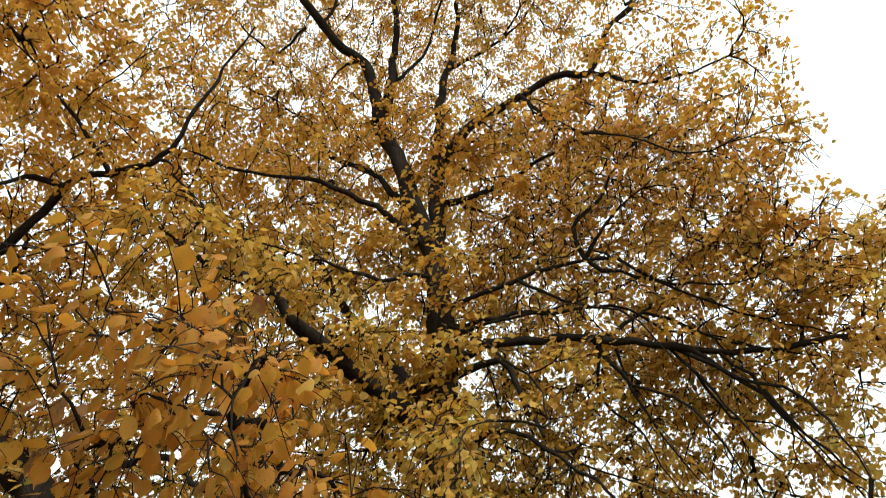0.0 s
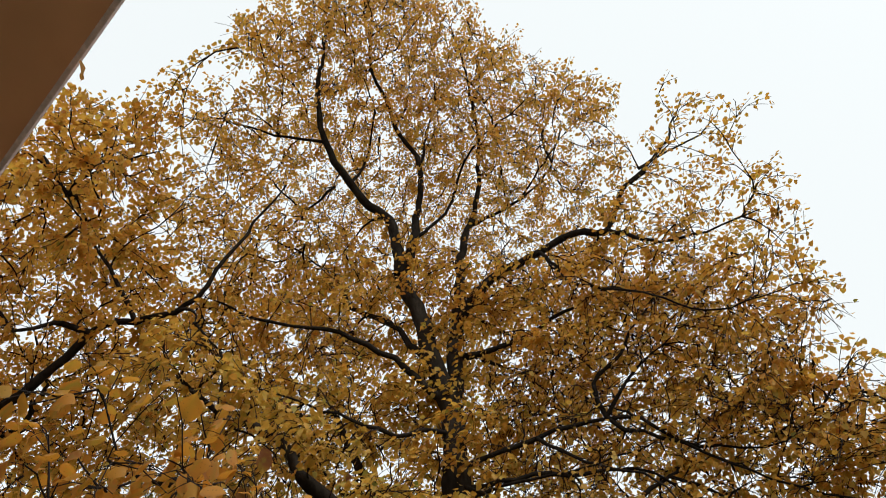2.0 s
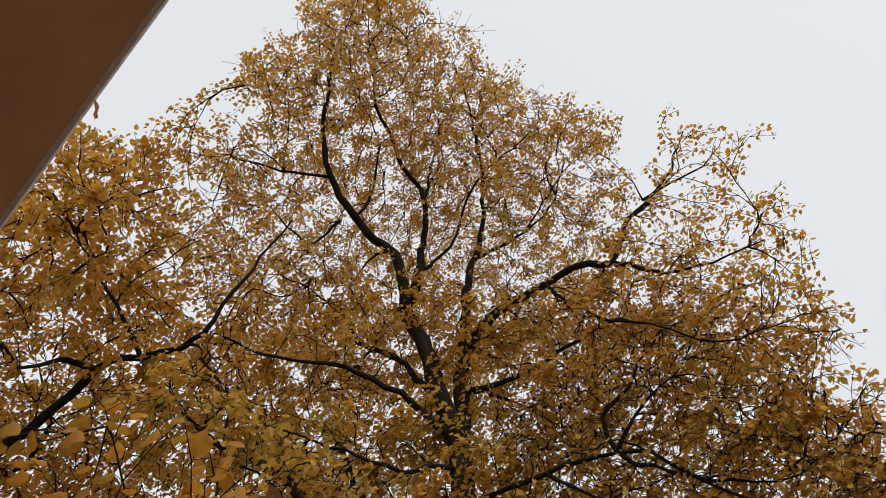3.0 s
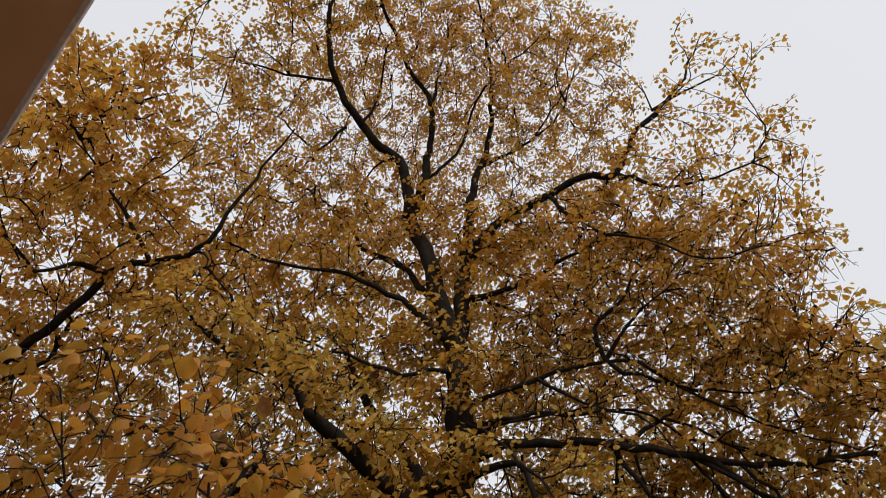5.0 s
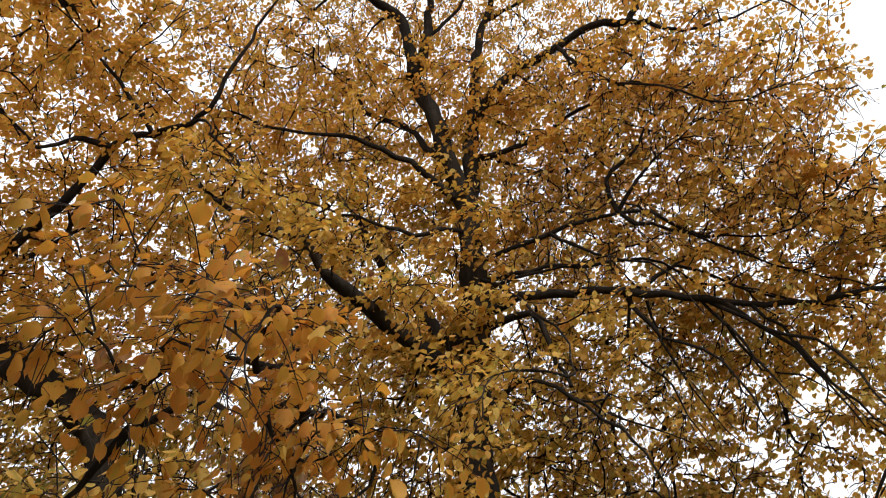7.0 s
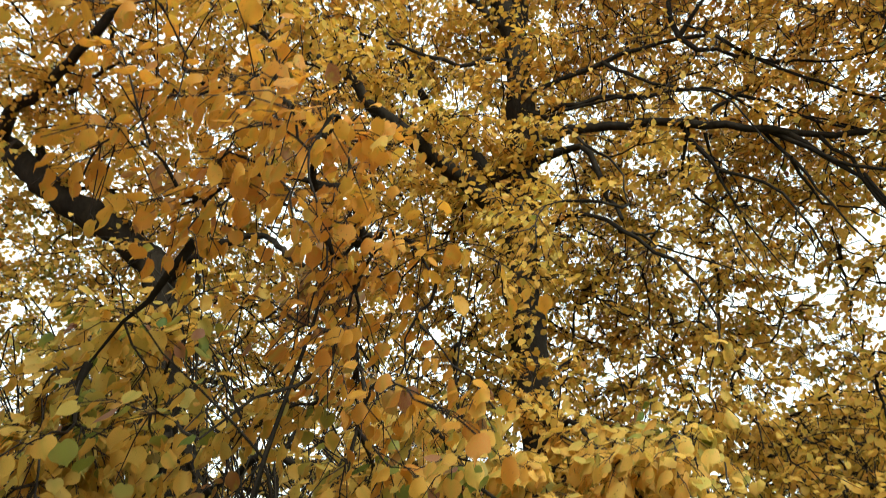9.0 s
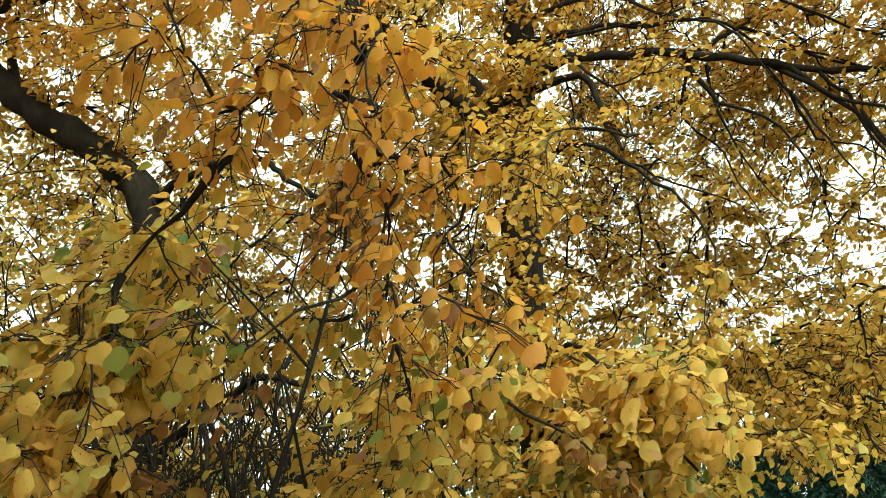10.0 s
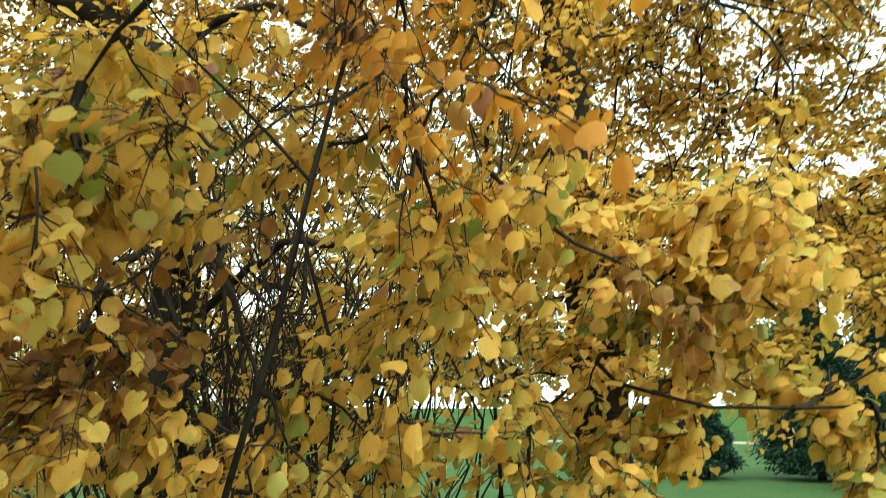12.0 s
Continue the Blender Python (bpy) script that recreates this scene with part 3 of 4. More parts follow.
big_crowns.append(("top", [(-1.12, 2.3, 11.19, 0.95), (-0.34, 2.75, 11.02, 0.98), (0.53, 3.15, 10.67, 0.84), (-1.7, 2.36, 10.1, 0.56), (-1.87, 1.84, 8.95, 0.3),
    (-1.01, 1.59, 11.44, 0.67), (1.64, 2.96, 9.73, 0.44), (1.17, 3.5, 10.04, 0.65)],
    400, 6, 9, 0.034, 0.02))
big_crowns.append(("middle", [(-1.36, 3.98, 10.71, 1.17), (-0.05, 4.27, 10.89, 1.19), (1.06, 4.52, 10.03, 0.88), (-2.5, 2.95, 9.0, 0.52), (-2.55, 2.25, 7.9, 0.28),
    (-2.3, 3.68, 8.6, 0.75), (1.92, 3.47, 9.13, 0.28)],
    360, 6, 9, 0.034, 0.02))
big_crowns.append(("spire", [(2.53, 2.75, 7.99, 0.41), (2.28, 2.19, 7.85, 0.18), (2.66, 2.27, 7.66, 0.19), (2.7, 2.9, 7.12, 0.38), (2.33, 3.26, 7.59, 0.48),
    (2.74, 3.05, 6.38, 0.32), (2.73, 3.27, 5.54, 0.31)],
    180, 4, 6, 0.039, 0.02))
big_crowns.append(("right", [(2.5, 3.83, 4.96, 0.52), (2.04, 4.06, 4.63, 0.51), (2.64, 3.72, 4.43, 0.41), (2.52, 3.79, 5.05, 0.57), (1.14, 4.3, 5.98, 0.62),
    (0.89, 4.36, 5.95, 0.62), (1.63, 3.8, 7.01, 0.77), (2.29, 3.56, 6.14, 0.7), (1.13, 4.25, 6.81, 0.8), (2.54, 3.65, 5.18, 0.5), (-0.98, 4.41, 8.0, 0.91),
    (0.17, 4.55, 7.72, 0.76), (-1.71, 4.17, 7.27, 0.84)],
    780, 6, 9, 0.039, 0.05))
big_crowns.append(("low", [(-1.08, 4.86, 5.82, 0.66), (-1.56, 4.67, 5.23, 0.52), (-2.22, 4.58, 6.29, 0.59), (-1.23, 4.26, 5.58, 0.7), (-0.55, 4.6, 5.35, 0.55),
    (-0.95, 4.71, 4.4, 0.56), (0.68, 4.63, 4.61, 0.61), (1.63, 4.63, 4.45, 0.62), (2.4, 4.29, 4.24, 0.52), (2.76, 3.8, 4.23, 0.41),
    (3.07, 3.35, 4.49, 0.5), (0.01, 3.22, 3.44, 0.22), (0.45, 4.49, 5.64, 0.61), (2.06, 4.18, 5.34, 0.7), (-0.31, 4.96, 3.86, 0.41)],
    640, 6, 9, 0.039, 0.1))
big_crowns.append(("hanging", [(-0.27, 4.81, 4.54, 0.4), (0.16, 5.09, 4.47, 0.41), (0.81, 4.76, 4.46, 0.4), (1.04, 4.47, 3.97, 0.37), (-0.54, 4.91, 3.98, 0.38),
    (0.2, 4.8, 3.87, 0.37), (0.61, 5.33, 3.95, 0.41), (1.02, 4.82, 3.72, 0.38), (-0.39, 4.8, 3.24, 0.35), (0.27, 5.08, 3.38, 0.37),
    (0.82, 5.22, 3.25, 0.39), (1.1, 4.89, 3.02, 0.36), (-0.59, 4.97, 2.6, 0.35), (-0.0, 5.53, 2.57, 0.39), (0.58, 5.21, 2.58, 0.37),
    (1.22, 5.43, 2.77, 0.4), (-0.47, 5.44, 2.08, 0.37), (-0.01, 5.46, 2.05, 0.37)],
    312, 6, 9, 0.039, 0.12))
big_crowns.append(("hanging", [(0.78, 5.63, 2.06, 0.39), (1.16, 4.99, 1.9, 0.35), (1.96, 4.43, 2.8, 0.42), (1.58, 4.57, 2.53, 0.37), (2.16, 4.42, 2.44, 0.33),
    (1.33, 4.79, 2.9, 0.38), (0.83, 4.73, 4.58, 0.61), (1.81, 4.78, 4.59, 0.64), (2.43, 4.64, 4.53, 0.55), (0.79, 5.02, 3.63, 0.54),
    (1.46, 4.9, 3.48, 0.45), (1.96, 4.46, 2.4, 0.35), (2.18, 4.6, 2.79, 0.39), (0.49, 4.53, 2.73, 0.42), (-1.21, 4.98, 4.56, 0.63),
    (-0.63, 5.1, 4.08, 0.52), (2.58, 4.47, 3.5, 0.46)],
    448, 6, 9, 0.039, 0.12))
big_crowns.append(("hanging", [(0.41, 4.6, 3.71, 0.46), (0.68, 4.35, 3.17, 0.35), (1.52, 4.44, 2.82, 0.36), (1.39, 4.26, 2.42, 0.26), (1.09, 4.7, 3.14, 0.42),
    (1.85, 4.5, 3.52, 0.39)],
    160, 6, 9, 0.039, 0.1))
big_crowns.append(("right", [(0.77, 3.9, 7.26, 0.4), (1.14, 3.8, 7.09, 0.36), (1.58, 3.7, 7.13, 0.34), (1.76, 3.6, 6.42, 0.36), (2.14, 3.5, 6.44, 0.34), (1.25, 3.8, 6.3, 0.38),
    (0.73, 3.9, 6.06, 0.36), (1.5, 3.6, 5.83, 0.36), (1.89, 3.5, 5.83, 0.34), (2.22, 3.3, 5.85, 0.32), (0.88, 3.9, 5.53, 0.36), (0.5, 4.1, 5.62, 0.3),
    (1.27, 3.7, 5.43, 0.34), (1.84, 3.5, 5.32, 0.34)],
    380, 6, 9, 0.039, 0.05))
big_crowns.append(("low", [(2.21, 3.3, 5.32, 0.32), (1.92, 3.5, 4.98, 0.34), (2.28, 3.3, 4.87, 0.32), (2.45, 3.2, 4.58, 0.3), (1.36, 3.7, 4.98, 0.34), (0.89, 3.9, 5.13, 0.34),
    (-1.03, 4.1, 6.51, 0.36), (-0.77, 4.2, 5.89, 0.34), (-1.21, 4.1, 5.67, 0.34), (-0.47, 4.2, 5.62, 0.3), (-0.81, 4.2, 5.4, 0.32), (0.6, 3.9, 4.75, 0.26),
    (1.0, 3.7, 4.62, 0.24)],
    330, 6, 9, 0.039, 0.08))
big_crowns.append(("hanging", [(1.74, 4.4, 2.64, 0.26), (1.86, 4.2, 2.45, 0.22), (2.0, 4.0, 2.54, 0.24), (1.69, 4.2, 2.25, 0.22), (1.8, 3.9, 2.14, 0.2), (1.58, 4.5, 2.48, 0.24),
    (2.26, 4.3, 2.88, 0.28), (1.45, 4.3, 2.2, 0.16), (1.7, 3.95, 2.08, 0.16), (1.95, 3.85, 2.3, 0.22)],
    210, 6, 9, 0.041, 0.08))
big_crowns.append(("hanging", [(1.14, 4.3, 5.03, 0.3), (1.04, 4.3, 4.64, 0.3), (0.7, 4.2, 4.33, 0.3), (1.2, 4.2, 4.37, 0.3), (0.43, 4.1, 4.12, 0.3), (0.71, 4.1, 3.82, 0.3),
    (1.17, 4.1, 3.86, 0.3), (0.27, 4.2, 3.88, 0.3), (0.51, 4.1, 3.58, 0.3), (1.54, 4.2, 4.47, 0.3), (0.9, 4.1, 3.55, 0.3)],
    200, 6, 9, 0.039, 0.1))
big_crowns.append(("fan", [(2.45, 6.2, 3.04, 0.26), (2.8, 6.1, 3.09, 0.26), (3.1, 6.0, 3.19, 0.26), (2.39, 6.0, 2.6, 0.23), (2.71, 5.9, 2.58, 0.22), (2.94, 5.8, 2.66, 0.23),
    (2.44, 5.8, 2.33, 0.16), (2.69, 5.7, 2.32, 0.15), (2.28, 5.7, 2.14, 0.1), (2.94, 5.6, 2.35, 0.18), (3.26, 5.8, 2.94, 0.26), (2.17, 6.3, 2.85, 0.22),
    (2.09, 6.1, 2.46, 0.18)],
    190, 6, 8, 0.046, 0.06))
big_crowns.append(("stem", [(0.03, 3.83, 5.05, 0.26), (0.08, 3.76, 4.36, 0.22), (0.04, 3.63, 3.64, 0.25), (-0.09, 4.01, 5.73, 0.29), (0.08, 4.24, 4.3, 0.23),
    (0.02, 4.03, 3.74, 0.23), (0.09, 4.16, 4.98, 0.25), (-0.05, 4.08, 5.95, 0.3), (-0.02, 3.86, 4.06, 0.23), (-0.47, 4.33, 4.36, 0.35),
    (0.1, 3.72, 2.5, 0.22), (0.04, 3.7, 2.05, 0.24), (0.16, 3.7, 1.65, 0.24), (0.22, 3.72, 2.25, 0.2)],
    190, 4, 6, 0.043, 0.05))
big_crowns.append(("stem", [(-0.5, 3.3, 4.2, 0.2), (-0.9, 3.05, 4.38, 0.2), (-1.2, 2.9, 4.55, 0.2), (-1.6, 2.7, 4.72, 0.2), (0.05, 3.6, 3.1, 0.2), (0.1, 3.6, 2.75, 0.18)],
    70, 4, 6, 0.041, 0.05))
big_crowns.append(("row", [(0.13, 2.89, 1.6, 0.05), (0.24, 2.87, 1.53, 0.05), (0.32, 2.86, 1.51, 0.04), (0.41, 2.83, 1.56, 0.05), (0.5, 2.8, 1.53, 0.06),
    (0.59, 2.77, 1.54, 0.05), (0.66, 2.74, 1.52, 0.04), (0.73, 2.71, 1.52, 0.04), (0.8, 2.68, 1.5, 0.04), (0.67, 2.74, 1.34, 0.06),
    (0.76, 2.7, 1.41, 0.06), (0.77, 2.69, 1.28, 0.06), (0.51, 2.8, 1.29, 0.02), (0.62, 2.76, 1.24, 0.02), (0.82, 2.67, 1.63, 0.04)],
    38, 3, 2, 0.048, 0.05))
big_crowns.append(("spray", [(0.36, 2.94, 1.7, 0.13), (0.47, 2.91, 1.62, 0.1), (0.27, 2.95, 1.74, 0.13), (0.4, 2.9, 1.85, 0.15), (0.57, 2.84, 1.92, 0.13), (0.71, 2.78, 1.92, 0.1),
    (0.16, 2.94, 1.94, 0.15), (0.65, 2.77, 2.05, 0.13), (0.28, 2.87, 2.13, 0.13), (0.49, 2.81, 2.11, 0.15), (0.14, 2.99, 1.48, 0.08),
    (0.24, 2.97, 1.35, 0.13), (0.05, 3.0, 1.27, 0.13), (0.1, 2.59, 1.94, 0.16), (0.39, 2.53, 2.0, 0.14), (0.51, 2.52, 1.84, 0.1), (0.36, 2.92, 1.78, 0.14),
    (0.04, 2.81, 1.37, 0.2), (0.65, 3.45, 2.35, 0.27)],
    108, 4, 4, 0.048, 0.06))

# ---------------------------------------------------------------- the second linden, whose boughs hang towards the house
SMALL = (-2.42, 4.62, -0.05)
small_limbs = []
small_limbs.append(("trunk", [(-2.42, 4.62, -0.05), (-2.4, 4.6, 1.2), (-2.46, 4.6, 2.49), (-2.6, 4.6, 3.3), (-2.75, 4.6, 3.82), (-3.06, 4.6, 4.16), (-3.64, 4.42, 4.5),
        (-4.12, 4.4, 4.87), (-4.59, 4.35, 5.23), (-5.16, 4.2, 5.6)], 0.165, 0.105))
small_limbs.append(("limb", [(-3.8, 4.4, 4.62), (-3.94, 4.35, 4.9), (-4.01, 4.3, 5.41), (-3.75, 4.2, 5.5), (-3.16, 4.0, 5.65)], 0.045, 0.012))
small_limbs.append(("limb", [(-4.4, 4.35, 5.05), (-4.07, 4.03, 5.09), (-3.61, 3.78, 5.06), (-3.09, 3.52, 5.27), (-2.7, 3.26, 5.69), (-2.3, 3.1, 5.61), (-1.88, 2.94, 5.57),
        (-1.71, 2.78, 5.81), (-1.48, 2.63, 6.27), (-1.29, 2.48, 6.62)], 0.06, 0.007))
small_limbs.append(("limb", [(-2.7, 3.26, 5.69), (-2.88, 3.15, 5.69), (-3.04, 2.98, 5.4), (-3.19, 2.72, 5.47)], 0.028, 0.008))
small_limbs.append(("limb", [(-2.3, 3.1, 5.61), (-2.42, 2.92, 5.74), (-2.68, 2.66, 6.02), (-2.92, 2.4, 6.33)], 0.022, 0.006))
small_limbs.append(("limb", [(-2.75, 4.6, 3.75), (-2.31, 4.3, 3.87), (-1.8, 4.0, 3.83), (-1.51, 3.7, 3.62), (-1.1, 3.3, 3.18), (-0.8, 2.7, 2.95), (-0.62, 2.3, 2.8)], 0.034, 0.006))
small_limbs.append(("limb", [(-2.46, 4.6, 2.3), (-2.0, 3.9, 2.45), (-1.55, 3.2, 2.2), (-1.15, 2.6, 1.8), (-0.95, 2.35, 1.5)], 0.04, 0.006))
small_limbs.append(("limb", [(-2.44, 4.6, 1.9), (-1.7, 4.1, 2.3), (-1.05, 3.6, 2.25), (-0.55, 3.1, 1.95), (-0.3, 2.75, 1.6)], 0.035, 0.006))
small_limbs.append(("limb", [(-2.46, 4.4, 2.98), (-2.2, 4.3, 2.57), (-2.0, 4.2, 2.29), (-1.79, 4.1, 1.98), (-1.69, 4.0, 1.66)], 0.032, 0.014))
small_limbs.append(("limb", [(-1.33, 4.4, 2.83), (-1.4, 4.2, 2.55), (-1.41, 4.1, 2.26), (-1.43, 4.0, 1.96), (-1.44, 4.0, 1.69)], 0.02, 0.01))
small_limbs.append(("limb", [(-2.2, 4.3, 2.57), (-2.37, 4.1, 2.38), (-2.47, 3.9, 2.13), (-2.47, 3.7, 1.81), (-2.53, 3.5, 1.48), (-2.64, 3.4, 1.28)], 0.03, 0.014))
small_limbs.append(("limb", [(-2.47, 3.9, 2.13), (-2.29, 3.8, 1.94), (-2.13, 3.7, 1.7), (-2.1, 3.6, 1.38), (-2.03, 3.5, 1.14)], 0.022, 0.012))
small_limbs.append(("limb", [(-2.26, 4.3, 2.64), (-1.73, 4.0, 2.47), (-1.56, 3.9, 2.48), (-1.29, 3.8, 2.71)], 0.016, 0.006))
small_limbs.append(("limb", [(-2.04, 4.2, 2.36), (-1.57, 4.0, 2.02), (-1.25, 3.8, 1.93), (-1.06, 3.7, 2.05)], 0.012, 0.004))
small_limbs.append(("limb", [(-2.04, 3.9, 1.57), (-1.67, 3.7, 1.78), (-1.3, 3.6, 1.9), (-1.06, 3.5, 2.04)], 0.011, 0.004))
small_crowns = []
small_crowns.append(("crown", [(-1.45, 3.0, 4.65, 0.32), (-1.7, 2.85, 5.0, 0.35), (-1.15, 3.1, 4.45, 0.25), (-3.36, 3.55, 6.5, 0.76), (-2.5, 3.63, 6.69, 0.63),
    (-3.5, 3.02, 6.6, 0.9), (-2.59, 3.08, 6.88, 0.78), (-3.55, 3.78, 5.89, 0.91), (-2.75, 3.85, 5.96, 0.76), (-2.91, 2.45, 6.88, 0.5),
    (-1.97, 3.75, 6.31, 0.54), (-3.22, 4.71, 5.16, 0.8), (-2.82, 2.2, 6.72, 0.39), (-3.15, 2.35, 6.2, 0.43), (-3.56, 2.46, 5.83, 0.55)],
    610, 6, 9, 0.039, 0.05))
small_crowns.append(("back", [(-1.74, 5.1, 5.02, 0.48), (-1.18, 5.23, 4.95, 0.47), (-2.39, 5.2, 4.1, 0.46), (-2.07, 5.46, 4.39, 0.48), (-1.24, 5.79, 4.42, 0.49),
    (-3.37, 5.33, 3.67, 0.49), (-2.37, 5.31, 3.69, 0.45), (-2.16, 5.61, 3.66, 0.47), (-1.3, 5.79, 3.6, 0.46), (-3.28, 5.91, 2.93, 0.51),
    (-2.57, 5.32, 2.8, 0.44), (-1.38, 6.5, 2.91, 0.5), (-3.3, 5.91, 2.15, 0.5), (-1.45, 6.56, 2.54, 0.5), (-1.52, 4.96, 3.83, 0.52),
    (-3.94, 4.77, 4.19, 0.55), (-2.07, 5.42, 4.09, 0.52)],
    360, 6, 9, 0.039, 0.06))
small_crowns.append(("back", [(-2.28, 5.09, 3.19, 0.59), (-0.22, 5.48, 3.24, 0.41), (-3.48, 5.28, 4.29, 0.6), (-2.84, 5.35, 1.92, 0.6), (-1.5, 5.73, 2.3, 0.35),
    (-0.54, 5.31, 3.36, 0.51), (-2.97, 4.95, 1.36, 0.52), (-2.05, 5.4, 1.6, 0.52), (-4.09, 4.69, 5.5, 0.84), (-3.11, 5.05, 5.56, 0.82),
    (-3.98, 5.3, 3.78, 0.74), (-2.86, 5.44, 4.16, 0.76), (-1.87, 4.86, 5.5, 0.75), (-4.67, 4.78, 4.23, 0.76), (-1.64, 5.35, 4.11, 0.65),
    (-3.49, 5.18, 2.94, 0.62), (-1.82, 5.64, 3.27, 0.6)],
    620, 6, 9, 0.039, 0.06))
small_crowns.append(("back", [(-3.46, 5.2, 2.25, 0.34), (-2.91, 5.4, 2.27, 0.34), (-2.44, 5.6, 2.21, 0.34), (-1.97, 5.6, 2.03, 0.34), (-1.54, 5.6, 2.29, 0.34),
    (-2.85, 5.0, 1.81, 0.34), (-2.11, 5.2, 1.67, 0.34), (-1.88, 5.8, 2.61, 0.34), (-2.87, 5.8, 2.72, 0.34), (-3.42, 4.8, 1.79, 0.34)],
    160, 6, 9, 0.041, 0.06))
small_crowns.append(("near", [(-0.54, 1.36, 2.75, 0.12), (-0.54, 1.36, 2.46, 0.12), (-0.4, 1.46, 2.52, 0.14), (-0.45, 1.7, 2.84, 0.18), (-0.51, 1.79, 2.56, 0.23),
    (-0.3, 1.93, 2.33, 0.2), (-0.37, 1.93, 2.09, 0.19), (-0.76, 1.99, 2.91, 0.22), (-0.95, 1.34, 2.8, 0.12), (-0.76, 1.33, 2.85, 0.12),
    (-0.59, 1.44, 2.81, 0.1), (-0.87, 1.44, 2.65, 0.13), (-0.71, 1.51, 2.66, 0.13), (-1.04, 1.55, 2.53, 0.13), (-0.83, 1.62, 2.5, 0.13)],
    95, 4, 2, 0.041, 0.08))
small_crowns.append(("bough", [(-1.42, 2.38, 2.41, 0.21), (-1.16, 1.91, 1.99, 0.21), (-0.8, 2.23, 2.13, 0.14), (-1.2, 1.71, 1.81, 0.23), (-0.39, 2.17, 1.9, 0.21),
    (-0.8, 1.6, 1.9, 0.1)],
    68, 4, 4, 0.047, 0.08))
small_crowns.append(("skirt", [(-1.31, 1.97, 2.14, 0.15), (-1.06, 2.5, 2.52, 0.16), (-1.54, 2.13, 1.91, 0.12), (-1.25, 2.07, 1.34, 0.17), (-0.99, 2.3, 1.32, 0.17),
    (-0.6, 2.33, 1.41, 0.2), (-0.32, 2.54, 1.5, 0.2), (-0.68, 2.82, 1.97, 0.19), (-0.35, 2.83, 2.07, 0.22), (-1.68, 2.21, 1.57, 0.15)],
    104, 4, 4, 0.048, 0.08))


def bare_twigs(crowns, share):
    """Leafless twigs all through a crown."""
    return [("low_bare" if name in ("hanging", "low", "back") else "bare", [(x * 0.96, y * 0.96, z * 0.97, r * 0.95) for x, y, z, r in lobes], int(twigs * share), 5, 1, size, sag)
            for name, lobes, twigs, shoots, per, size, sag in crowns if name in ("top", "middle", "right", "low", "hanging", "crown", "back")]


# low boughs behind the hanging ones, and dead sprays
shoot_crowns = []
shoot_crowns.append(("lower", [(-1.67, 3.5, 1.33, 0.3), (-1.12, 3.81, 1.54, 0.31), (-0.58, 3.9, 1.68, 0.31), (-0.01, 4.11, 1.7, 0.3), (-0.18, 3.52, 1.25, 0.25),
    (-0.89, 3.44, 1.14, 0.3), (-1.61, 3.18, 1.11, 0.3), (0.36, 3.87, 1.49, 0.2), (-2.1, 3.01, 1.38, 0.23)],
    170, 4, 5, 0.05, 0.08))
shoot_crowns.append(("withered", [(-1.18, 1.97, 2.92, 0.06), (-0.89, 1.95, 2.82, 0.05), (-0.82, 1.8, 2.92, 0.06), (-1.1, 2.04, 1.71, 0.05), (-1.07, 2.08, 1.64, 0.05),
    (-1.18, 2.02, 1.6, 0.06), (-1.18, 2.03, 1.5, 0.07), (-1.25, 1.97, 1.53, 0.06), (-1.14, 2.05, 1.46, 0.04), (-0.91, 2.12, 1.81, 0.04),
    (-0.93, 2.11, 1.83, 0.04), (-1.27, 1.9, 1.89, 0.05), (-1.34, 1.91, 1.56, 0.05), (-0.82, 2.15, 1.83, 0.04), (0.2, 2.34, 1.71, 0.04),
    (0.22, 2.35, 1.65, 0.03), (-1.25, 2.22, 1.7, 0.07), (-1.25, 2.14, 1.55, 0.07), (-1.29, 2.37, 1.87, 0.05), (-0.78, 2.44, 2.68, 0.1),
    (-0.65, 1.75, 2.94, 0.07)],
    40, 2, 4, 0.044, 0.14))
WAY_IN, WAY_OUT = np.array([0.05, -0.1, 1.62]), np.array([-0.27, 0.52, 1.43])


def off_the_way(p):
    """How far points are from where people walk along the house: no bough reaches in there."""
    d = WAY_OUT - WAY_IN
    k = np.clip((p - WAY_IN) @ d / (d @ d), 0, 1)
    return np.linalg.norm(p - WAY_IN - k[:, None] * d, axis=1)


GAPS = {"top": 0.09, "middle": 0.092, "spire": 0.125, "crown": 0.084, "back": 0.076, "lower": 0.078, "hanging": 0.074, "low": 0.076, "right": 0.076}


